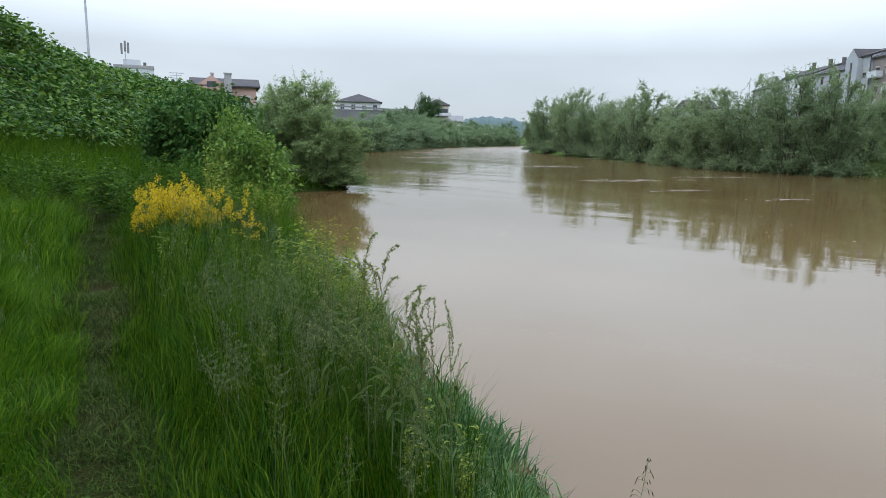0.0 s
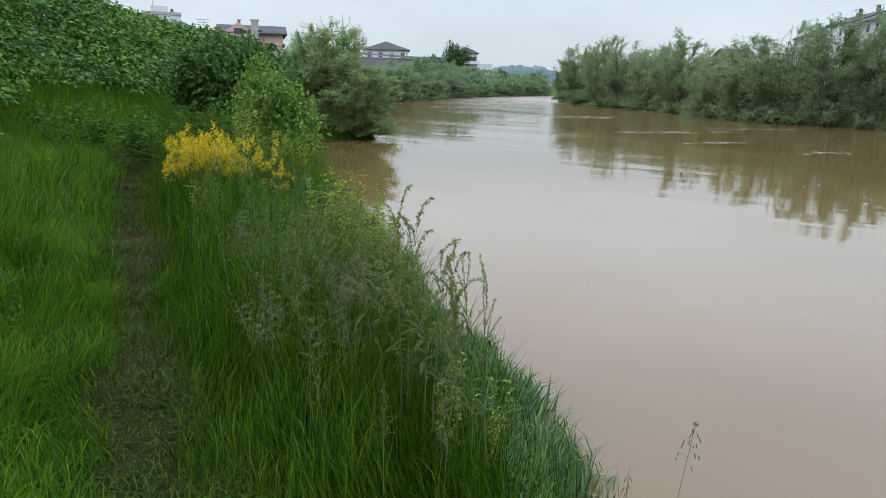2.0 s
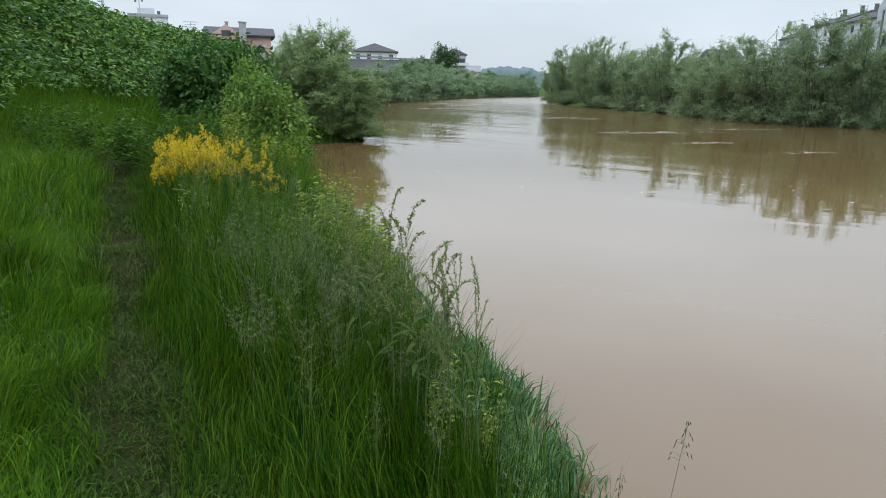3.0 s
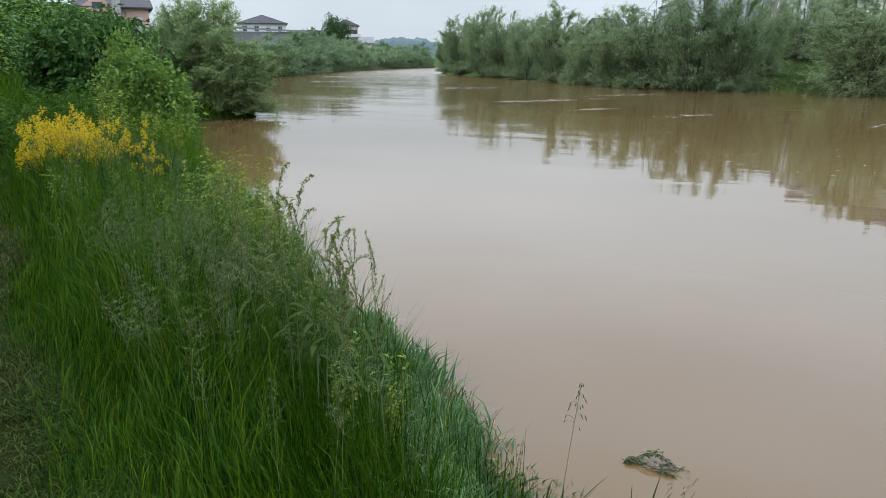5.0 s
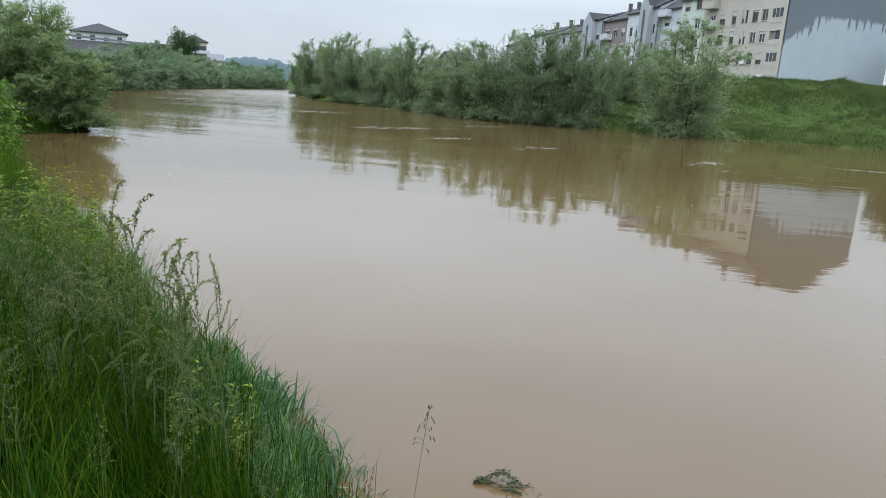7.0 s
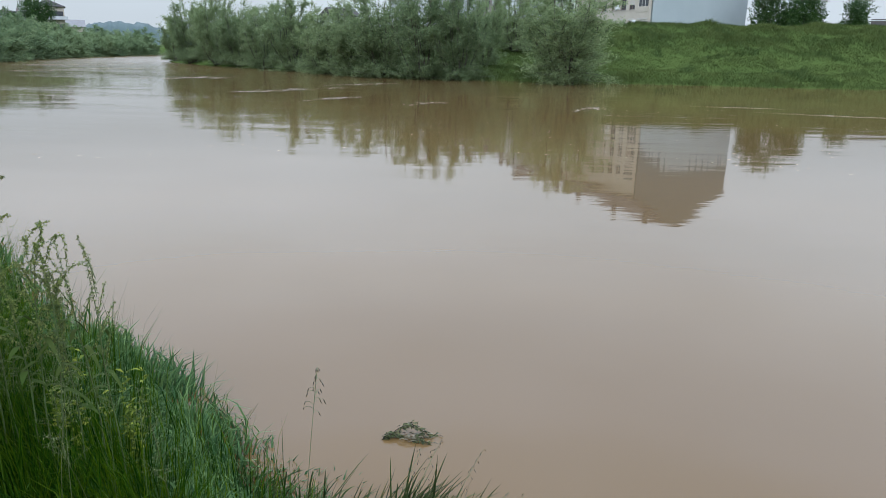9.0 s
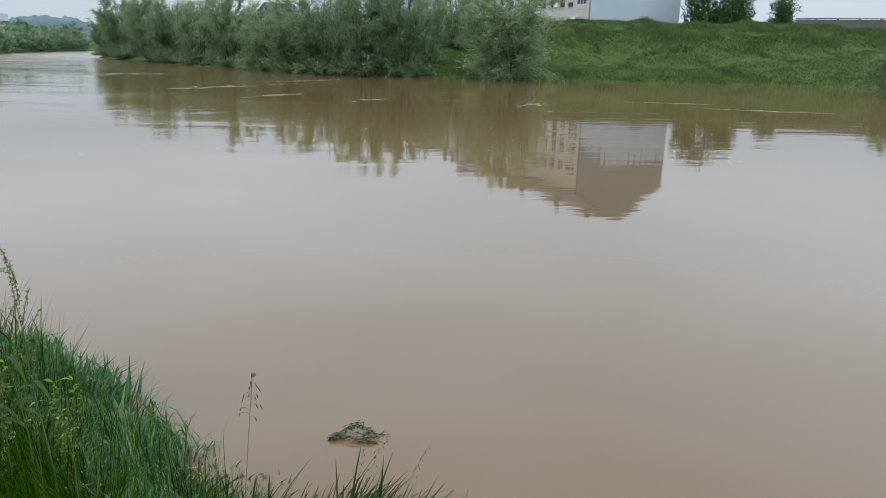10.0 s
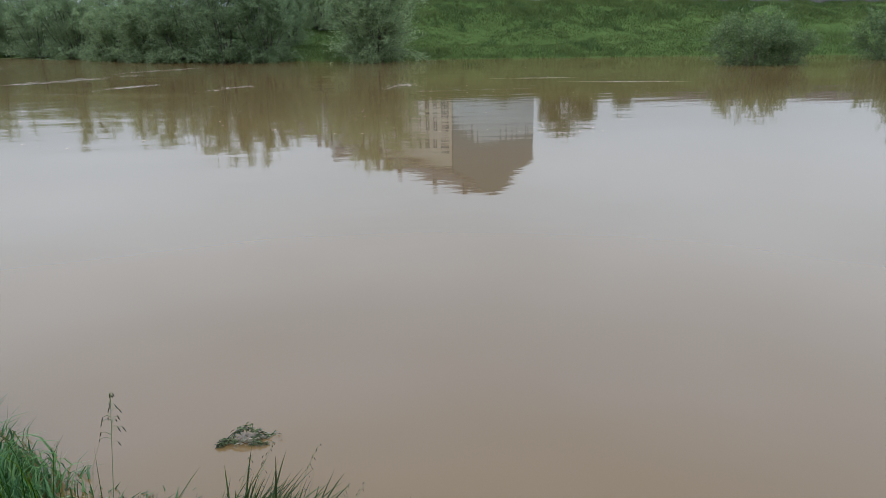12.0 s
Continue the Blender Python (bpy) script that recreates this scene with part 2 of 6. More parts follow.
def water_material():
    m = bpy.data.materials.new("muddy_water")
    m.use_nodes = True
    n, l = m.node_tree.nodes, m.node_tree.links
    b = n["Principled BSDF"]
    b.inputs["Roughness"].default_value = 0.04
    b.inputs["IOR"].default_value = 1.333
    g = n.new("ShaderNodeNewGeometry")

    def tex(along, across, turn, detail, rough=0.5):
        """Noise stretched along a bearing: lengths in metres."""
        mp = n.new("ShaderNodeMapping")
        mp.vector_type = "TEXTURE"
        mp.inputs["Scale"].default_value = (along, across, 1)
        mp.inputs["Rotation"].default_value = (0, 0, radians(turn))
        l.new(g.outputs["Position"], mp.inputs["Vector"])
        t = n.new("ShaderNodeTexNoise")
        t.inputs["Scale"].default_value, t.inputs["Detail"].default_value, t.inputs["Roughness"].default_value = 1.0, detail, rough
        l.new(mp.outputs["Vector"], t.inputs["Vector"])
        return t.outputs["Fac"]

    def rng(v, a, b_, c=0.0, d=1.0):
        r = n.new("ShaderNodeMapRange")
        for k, x in zip(("From Min", "From Max", "To Min", "To Max"), (a, b_, c, d)):
            r.inputs[k].default_value = x
        l.new(v, r.inputs["Value"])
        return r.outputs["Result"]

    def times(a, b_, op="MULTIPLY"):
        k = n.new("ShaderNodeMath")
        k.operation = op
        l.new(a, k.inputs[0])
        if isinstance(b_, float):
            k.inputs[1].default_value = b_
        else:
            l.new(b_, k.inputs[1])
        return k.outputs[0]

    silt = n.new("ShaderNodeMix")
    silt.data_type = "RGBA"
    silt.inputs["A"].default_value, silt.inputs["B"].default_value = (0.131, 0.080, 0.030, 1), (0.117, 0.073, 0.029, 1)
    l.new(rng(tex(14, 6, -40, 4), 0.35, 0.65), silt.inputs["Factor"])
    l.new(silt.outputs["Result"], b.inputs["Base Color"])
    # ripples lie across the current; broken patches of livelier water far out, calm by the near bank
    small = tex(1.5, 0.42, -32, 3, 0.6)
    fine = tex(0.5, 0.16, -30, 2)
    swell = tex(6.0, 1.6, -28, 2)
    broad = tex(5.0, 1.5, -34, 3, 0.65)
    patch = rng(tex(22, 6, -36, 3, 0.6), 0.45, 0.62, 0.22, 1.0)
    sep = n.new("ShaderNodeSeparateXYZ")
    l.new(g.outputs["Position"], sep.inputs[0])
    off = times(sep.outputs["Y"], times(sep.outputs["X"], 0.6), "ADD")
    side = times(sep.outputs["X"], times(sep.outputs["Y"], -0.6), "ADD")
    lively = times(times(patch, rng(off, 8.0, 40.0, 0.10, 1.0)), rng(side, -12.0, 14.0, 1.0, 0.40))
    l.new(rng(off, 55.0, 125.0, 0.04, 0.24), b.inputs["Roughness"])
    lively = times(lively, rng(off, 50.0, 105.0, 1.0, 3.6))
    h = times(times(small, lively), 0.016)
    h = times(h, times(times(fine, lively), 0.006), "ADD")
    h = times(h, times(swell, 0.007), "ADD")
    h = times(h, times(times(broad, lively), 0.013), "ADD")
    bp = n.new("ShaderNodeBump")
    bp.inputs["Strength"].default_value, bp.inputs["Distance"].default_value = 1.0, 1.0
    l.new(h, bp.inputs["Height"])
    l.new(bp.outputs["Normal"], b.inputs["Normal"])
    return m


M["water"] = water_material()


def end_wall_material():
    """Pale blue-grey render with a large dark stain that runs down in drips from the top."""
    m = mat("stained_end_wall", (0.365, 0.405, 0.405), 0.85, (0.325, 0.365, 0.37), 0.5)
    n, l = m.node_tree.nodes, m.node_tree.links
    b = n["Principled BSDF"]
    base = b.inputs["Base Color"].links[0].from_socket
    co = n.new("ShaderNodeTexCoord")
    sep = n.new("ShaderNodeSeparateXYZ")
    l.new(co.outputs["Object"], sep.inputs[0])
    mp = n.new("ShaderNodeMapping")
    mp.inputs["Scale"].default_value = (1, 1, 0.06)
    l.new(co.outputs["Object"], mp.inputs["Vector"])
    drip = n.new("ShaderNodeTexNoise")
    drip.inputs["Scale"].default_value, drip.inputs["Detail"].default_value = 1.7, 4.0
    l.new(mp.outputs["Vector"], drip.inputs["Vector"])
    # height of the stain's lower edge: low by the corner, higher along the wall, with thin runs below it
    line = n.new("ShaderNodeMapRange")
    for k, x in zip(("From Min", "From Max", "To Min", "To Max"), (0.3, 5.0, -10.6, -14.0)):
        line.inputs[k].default_value = x
    l.new(sep.outputs["X"], line.inputs["Value"])
    runs = n.new("ShaderNodeMapRange")
    for k, x in zip(("From Min", "From Max", "To Min", "To Max"), (0.53, 0.86, 0.0, 1.0)):
        runs.inputs[k].default_value = x
    l.new(drip.outputs["Fac"], runs.inputs["Value"])
    wavy = n.new("ShaderNodeTexNoise")
    wavy.inputs["Scale"].default_value, wavy.inputs["Detail"].default_value = 0.7, 5.0
    l.new(co.outputs["Object"], wavy.inputs["Vector"])
    both = n.new("ShaderNodeMath")
    both.operation = "MULTIPLY_ADD"
    both.inputs[1].default_value = 1.6
    l.new(wavy.outputs["Fac"], both.inputs[0])
    lift = n.new("ShaderNodeMath")
    lift.operation = "MULTIPLY_ADD"
    lift.inputs[1].default_value, lift.inputs[2].default_value = 4.6, -0.6
    l.new(runs.outputs["Result"], lift.inputs[0])
    l.new(lift.outputs[0], both.inputs[2])
    lift = both
    a1 = n.new("ShaderNodeMath")
    a1.operation = "ADD"
    l.new(sep.outputs["Z"], a1.inputs[0])
    l.new(line.outputs["Result"], a1.inputs[1])
    a2 = n.new("ShaderNodeMath")
    a2.operation = "ADD"
    l.new(a1.outputs[0], a2.inputs[0])
    l.new(lift.outputs[0], a2.inputs[1])
    r = n.new("ShaderNodeMapRange")
    r.inputs["From Min"].default_value, r.inputs["From Max"].default_value = -0.15, 0.35
    r.inputs["To Max"].default_value = 0.85
    l.new(a2.outputs[0], r.inputs["Value"])
    mx = n.new("ShaderNodeMix")
    mx.data_type = "RGBA"
    l.new(r.outputs["Result"], mx.inputs["Factor"])
    l.new(base, mx.inputs["A"])
    mx.inputs["B"].default_value = (0.095, 0.110, 0.118, 1)
    l.new(mx.outputs["Result"], b.inputs["Base Color"])
    return m


M["end_wall"] = end_wall_material()

# ---- helpers for building ----
def empty(name, at=(0, 0, 0), turn=0.0):
    ob = new(name)
    ob.matrix_basis = pose(*at, 0, 0, turn)
    return ob


def part(name, bm, material, parent=None, label=""):
    me = bpy.data.meshes.new(name)
    bm.to_mesh(me)
    bm.free()
    me.materials.append(material)
    ob = new(name, me)
    ob.parent = parent
    if label:
        ob["label"] = label
    return ob


def soup(name, V, F, material, parent=None, smooth=False):
    """A mesh object from arrays: vertices (n, 3) and triangles or quads (m, 3 or 4)."""
    me = bpy.data.meshes.new(name)
    V, F = np.asarray(V, np.float32), np.asarray(F, np.int32)
    k = F.shape[1]
    me.vertices.add(len(V))
    me.vertices.foreach_set("co", V.ravel())
    me.loops.add(F.size)
    me.loops.foreach_set("vertex_index", F.ravel())
    me.polygons.add(len(F))
    me.polygons.foreach_set("loop_start", np.arange(0, F.size, k, dtype=np.int32))
    if smooth:
        me.polygons.foreach_set("use_smooth", np.ones(len(F), bool))
    me.update(calc_edges=True)
    me.validate()
    me.materials.append(material)
    ob = new(name, me)
    ob.parent = parent
    return ob


def add_box(bm, x0, x1, y0, y1, z0, z1, bevel=0.0):
    r = bmesh.ops.create_cube(bm, size=1.0)
    for v in r["verts"]:
        v.co = Vector((x0 + (v.co.x + 0.5) * (x1 - x0), y0 + (v.co.y + 0.5) * (y1 - y0), z0 + (v.co.z + 0.5) * (z1 - z0)))
    if bevel:
        edges = {e for v in r["verts"] for e in v.link_edges}
        bmesh.ops.bevel(bm, geom=list(edges), offset=bevel, segments=1, affect="EDGES")
    return bm


def box(x0, x1, y0, y1, z0, z1, bevel=0.0):
    return add_box(bmesh.new(), x0, x1, y0, y1, z0, z1, bevel)


def smoothstep(a, b, x):
    k = np.clip((x - a) / (b - a), 0, 1)
    return k * k * (3 - 2 * k)


def wave_noise(x, y, scale, seed=0):
    """Smooth value noise on a plane, about -1 to 1."""
    rs = np.random.RandomState(seed)
    tab = rs.rand(64, 64) * 2 - 1
    u, v = np.asarray(x) / scale, np.asarray(y) / scale
    i, j = np.floor(u).astype(int), np.floor(v).astype(int)
    a, b = u - i, v - j
    a, b = a * a * (3 - 2 * a), b * b * (3 - 2 * b)
    t = lambda p, q: tab[p % 64, q % 64]
    return (t(i, j) * (1 - a) + t(i + 1, j) * a) * (1 - b) + (t(i, j + 1) * (1 - a) + t(i + 1, j + 1) * a) * b


# ---- the lie of the land ----
NEAR_SHORE = [(60, -120), (12, -18), (3.6, -4), (2.35, 0.0), (1.75, 1.5), (1.35, 2.2), (1.0, 2.65), (0.68, 3.2), (0.38, 3.9), (0.15, 4.7), (-0.5, 6.5), (-1.5, 9.8),
              (-3.9, 17), (-6.4, 22), (-7.2, 25), (-5.6, 26.6), (-4.0, 28.4), (-4.6, 31), (-7.8, 36), (-10.5, 50), (-11, 70), (-9.7, 90), (-7.6, 106),
              (1.4, 137), (15.3, 168), (45, 205), (100, 240), (600, 420)]
FAR_SHORE = [(220, -120), (61.5, 20), (53, 28.6), (45.5, 34.4), (38, 40.5), (32, 45), (27.2, 49.8), (22, 58), (18.5, 75), (14.9, 84.5),
             (12.2, 104), (13.5, 112), (21, 128), (45, 152), (100, 185), (600, 330)]
LEVEE_FOOT = [(-1, -120), (-4, -20), (-6.2, 4), (-8.9, 15), (-12.2, 26), (-14.5, 45), (-18, 80), (-22, 130), (-10, 190), (40, 260), (600, 480)]
PATH_LINE = [(2.2, -5), (-0.05, 0), (-1.28, 2.3), (-1.9, 3.43), (-2.32, 4.25), (-2.84, 5.35), (-3.75, 7.1), (-5.1, 9.87), (-6.55, 12.6), (-8.7, 17.5), (-12.0, 32)]


def line_distance(x, y, pts):
    best = np.full(np.shape(x), 1e9)
    for (ax, ay), (bx, by) in zip(pts, pts[1:]):
        dx, dy = bx - ax, by - ay
        k = np.clip(((x - ax) * dx + (y - ay) * dy) / (dx * dx + dy * dy), 0, 1)
        best = np.minimum(best, np.hypot(x - ax - k * dx, y - ay - k * dy))
    return best


def inside(x, y, poly):
    hit = np.zeros(np.shape(x), bool)
    for (ax, ay), (bx, by) in zip(poly, poly[1:] + poly[:1]):
        if ay != by:
            cross = ((ay > y) != (by > y)) & (x < (bx - ax) * (y - ay) / (by - ay) + ax)
            hit ^= cross
    return hit


RIVER = NEAR_SHORE + FAR_SHORE[::-1]
BEHIND_LEVEE = LEVEE_FOOT + [(600, 3000), (-3000, 3000), (-3000, -120)]


def ground_height(x, y):
    x, y = np.asarray(x, float), np.asarray(y, float)
    dn, df = line_distance(x, y, NEAR_SHORE), line_distance(x, y, FAR_SHORE)
    wet = inside(x, y, RIVER)
    rough = wave_noise(x, y, 0.9, 1) * 0.05 + wave_noise(x, y, 0.33, 2) * 0.025
    near = 0.80 * smoothstep(-0.5, 2.1, dn) - 0.80 * smoothstep(-0.5, 2.1, 0 * dn) + 0.02 * np.minimum(dn, 10)
    near = near * 0.80 / 0.72
    dl = line_distance(x, y, LEVEE_FOOT)
    up = inside(x, y, BEHIND_LEVEE)
    near = near + np.where(up, (smoothstep(-1.0, 8.0, dl) - smoothstep(-1.0, 8.0, 0 * dl)) * (4.2 - 3.2 * smoothstep(75, 110, y)), 0)
    lane = line_distance(x, y, PATH_LINE)
    near = near - 0.06 * np.exp(-(lane / 0.25) ** 2)
    far = 0.7 * smoothstep(-1.0, 3.0, df) - 0.7 * smoothstep(-1.0, 3.0, 0 * df) + 0.09 * np.minimum(df, 7) + (3.66 - 0.42 * smoothstep(28.0, 52.0, 80 - y)) * smoothstep(4.0, 21.0, df)
    far = far + (0.25 * wave_noise(x, y, 5.0, 3) + 0.16 * wave_noise(x, y, 2.1, 4) + 0.34 * np.maximum(wave_noise(x, y, 1.9, 5), -0.2) * smoothstep(9, 13, df)) * smoothstep(2, 6, df)
    bed = -np.minimum(np.minimum(dn, df) * 0.35, 2.5)
    return np.where(wet, bed, np.where(dn < df, near, far)) + rough * np.where(wet, 0.3, 1)


def graded(marks):
    """Grid lines from (from, to, step) stretches, the step growing outside."""
    out = []
    for a, b, s in marks:
        out += list(np.arange(a, b, s))
    return np.array(out)


def land():
    xs = graded([(-3000, -400, 200), (-400, -60, 20), (-60, -16, 2), (-16, -9, 0.7), (-9, 4, 0.16), (4, 70, 1.0), (70, 110, 4), (110, 600, 35), (600, 3001, 200)])
    ys = graded([(-3000, -300, 200), (-300, -20, 20), (-20, -2, 1.2), (-2, 10, 0.16), (10, 32, 0.4), (32, 100, 1.0), (100, 200, 4), (200, 700, 25), (700, 4001, 200)])
    X, Y = np.meshgrid(xs, ys)
    Z = ground_height(X, Y)
    nx, ny = len(xs), len(ys)
    idx = np.arange(nx * ny).reshape(ny, nx)
    F = np.stack([idx[:-1, :-1], idx[:-1, 1:], idx[1:, 1:], idx[1:, :-1]], -1).reshape(-1, 4)
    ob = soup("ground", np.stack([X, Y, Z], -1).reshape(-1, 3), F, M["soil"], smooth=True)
    lane = line_distance(X, Y, PATH_LINE)
    cell = lane[:-1, :-1].ravel() + wave_noise(X, Y, 0.4, 9)[:-1, :-1].ravel() * 0.12
    ob.data.materials.append(M["mud"])
    ob.data.materials.append(M["turf"])
    other = (line_distance(X, Y, FAR_SHORE) < line_distance(X, Y, NEAR_SHORE)) | (Y > 34)
    index = np.where(other[:-1, :-1].ravel(), 2, (cell < 0.15) & (Y[:-1, :-1].ravel() > -5) & (Z[:-1, :-1].ravel() > 0.3))
    ob.data.polygons.foreach_set("material_index", index.astype(np.int32))
    tagged(ob, "grassy river bank with a trodden muddy path and raised levees", "ground", kind="structure")
    return ob


land()


def river():
    xs = graded([(-60, 640, 10.0)])
    ys = graded([(-130, 440, 10.0)])
    X, Y = np.meshgrid(xs, ys)
    nx, ny = len(xs), len(ys)
    idx = np.arange(nx * ny).reshape(ny, nx)
    F = np.stack([idx[:-1, :-1], idx[:-1, 1:], idx[1:, 1:], idx[1:, :-1]], -1).reshape(-1, 4)
    ob = soup("water", np.stack([X, Y, 0 * X], -1).reshape(-1, 3), F, M["water"], smooth=True)
    tagged(ob, "swollen muddy brown river with faint ripples reflecting the sky", "river", kind="structure")


river()

# ---- buildings ----
def facade(name, length, z0, z1, holes, material, parent, x=0.0, deep=0.2):
    """A wall skin in the plane x, facing -x, with openings (u0, u1, za, zb) whose reveals go deep."""
    us = sorted({0.0, length, *[h[0] for h in holes], *[h[1] for h in holes]})
    zs = sorted({z0, z1, *[h[2] for h in holes], *[h[3] for h in holes]})
    bm = bmesh.new()
    for ua, ub in zip(us, us[1:]):
        for za, zb in zip(zs, zs[1:]):
            cu, cz = (ua + ub) / 2, (za + zb) / 2
            if any(h[0] < cu < h[1] and h[2] < cz < h[3] for h in holes):
                continue
            bm.faces.new([bm.verts.new(p) for p in ((x, ub, za), (x, ua, za), (x, ua, zb), (x, ub, zb))])
    for ua, ub, za, zb in holes:
        ring = [(ua, za), (ub, za), (ub, zb), (ua, zb)]
        for (a, b), (c, d) in zip(ring, ring[1:] + ring[:1]):
            bm.faces.new([bm.verts.new(p) for p in ((x, a, b), (x, c, d), (x + deep, c, d), (x + deep, a, b))])
    bmesh.ops.remove_doubles(bm, verts=bm.verts, dist=0.001)
    bmesh.ops.recalc_face_normals(bm, faces=bm.faces)
    return part(name, bm, material, parent)


def window(parent, x, u0, u1, za, zb, frame_mat, shut=0.0, bars=1):
    """A recessed window: frame with mullions, a pane, a sill and, where it is half shut, a roller shutter."""
    pane = part("window", box(x + 0.15, x + 0.18, u0 + 0.003, u1 - 0.003, za + 0.003, zb - 0.003), M["pane"], parent)
    bm = bmesh.new()
    t = 0.07
    for a, b, c, d in ((u0, u1, za, za + t), (u0, u1, zb - t, zb), (u0, u0 + t, za + t, zb - t), (u1 - t, u1, za + t, zb - t)):
        add_box(bm, x + 0.09, x + 0.147, a + 0.004, b - 0.004, c + 0.004, d - 0.004)
    for k in range(bars):
        c = u0 + (u1 - u0) * (k + 1) / (bars + 1)
        add_box(bm, x + 0.1, x + 0.146, c - 0.03, c + 0.03, za + t, zb - t)
    part("frame", bm, frame_mat, pane)
    part("shutter_box", box(x - 0.03, x + 0.16, u0 - 0.05, u1 + 0.05, zb + 0.004, zb + 0.2), M["shutter"], pane)
    part("sill", box(x - 0.08, x + 0.085, u0 - 0.06, u1 + 0.06, za - 0.06, za - 0.004), M["concrete"], pane)
    if shut > 0:
        part("shutter", box(x + 0.05, x + 0.086, u0 + 0.01, u1 - 0.01, zb - (zb - za) * shut, zb - 0.01), M["shutter"], pane)
    return pane


def loggia(parent, u0, u1, za, zb, open_):
    """A deep recess in the facade: back wall with a balcony door, a parapet and, where it is closed in, glazing."""
    back = part("loggia", box(0.2, 0.235, u0 + 0.003, u1 - 0.003, za + 0.003, zb - 0.003), M["plaster_brown"], parent)
    part("parapet", box(-0.05, 0.06, u0 - 0.03, u1 + 0.03, za - 0.12, za + 0.55), M["plaster_beige"], back)
    part("lintel", box(-0.03, 0.12, u0 - 0.03, u1 + 0.03, zb - 0.12, zb + 0.12), M["shutter"], back)
    part("dark_door_recess", box(0.16, 0.196, u0 + 0.2, u0 + 0.95, za + 0.56, zb - 0.14), M["pane"], back)
    if not open_:
        for k in range(3):
            c = u0 + (u1 - u0) * (k + 0.5) / 3
            half = (u1 - u0) / 6
            part("glazing", box(0.01, 0.03, c - half + 0.04, c + half - 0.04, za + 0.56, zb - 0.13), M["pane"], back)
            part("mullion", box(-0.01, 0.05, c + half - 0.035, c + half + 0.035, za + 0.56, zb - 0.13), M["frame"], back)


def balcony(parent, x, u0, u1, z, material, out=1.1):
    slab = part("balcony", box(x - out, x - 0.003, u0, u1, z - 0.16, z), M["concrete"], parent)
    bm = bmesh.new()
    add_box(bm, x - out, x - out + 0.1, u0, u1, z + 0.004, z + 0.95)
    add_box(bm, x - out + 0.104, x - 0.004, u0, u0 + 0.1, z + 0.004, z + 0.95)
    add_box(bm, x - out + 0.104, x - 0.004, u1 - 0.1, u1, z + 0.004, z + 0.95)
    part("parapet", bm, material, slab)
    part("rail", box(x - out - 0.03, x - out + 0.13, u0 - 0.02, u1 + 0.02, z + 0.955, z + 1.02), M["steel"], slab)
    return slab


def gable_roof(parent, x0, x1, u0, u1, eave, ridge, over=0.45, thick=0.22, material=None, end_over=0.25):
    """Two pitched slabs with the ridge along u."""
    xm = (x0 + x1) / 2
    for sgn, xe in ((-1, x0), (1, x1)):
        slope = (ridge - eave) / abs(xm - xe)
        xo = xe + sgn * over
        zo = eave - slope * over
        bm = bmesh.new()
        low = [bm.verts.new((xo, u, zo)) for u in (u0 - end_over, u1 + end_over)]
        top = [bm.verts.new((xm, u, ridge)) for u in (u0 - end_over, u1 + end_over)]
        f = bm.faces.new((low[0], low[1], top[1], top[0]))
        r = bmesh.ops.extrude_face_region(bm, geom=[f])
        for v in [g for g in r["geom"] if isinstance(g, bmesh.types.BMVert)]:
            v.co.z += thick
        bmesh.ops.recalc_face_normals(bm, faces=bm.faces)
        part("roof", bm, material or M["roof_dark"], parent)


def gable_body(name, parent, x0, x1, u0, u1, z0, eave, ridge, material):
    bm = bmesh.new()
    prof = [(x0, z0), (x1, z0), (x1, eave), ((x0 + x1) / 2, ridge), (x0, eave)]
    a = [bm.verts.new((x, u0, z)) for x, z in prof]
    b = [bm.verts.new((x, u1, z)) for x, z in prof]
    bm.faces.new(a)
    bm.faces.new(b[::-1])
    for i in range(5):
        j = (i + 1) % 5
        bm.faces.new((a[j], a[i], b[i], b[j]))
    bmesh.ops.recalc_face_normals(bm, faces=bm.faces)
    return part(name, bm, material, parent)


def chimney(parent, x, u, z0, z1, w=0.55):
    c = part("chimney", box(x - w / 2, x + w / 2, u - w / 2, u + w / 2, z0, z1), M["dark_wall"], parent)
    part("cap", box(x - w / 2 - 0.08, x + w / 2 + 0.08, u - w / 2 - 0.08, u + w / 2 + 0.08, z1 + 0.002, z1 + 0.12), M["concrete"], c)


APT = (68.0, 70.6)
TURN = -math.degrees(math.atan(0.06))
ROWS = [5.9, 7.9, 10.6, 13.3, 16.0]


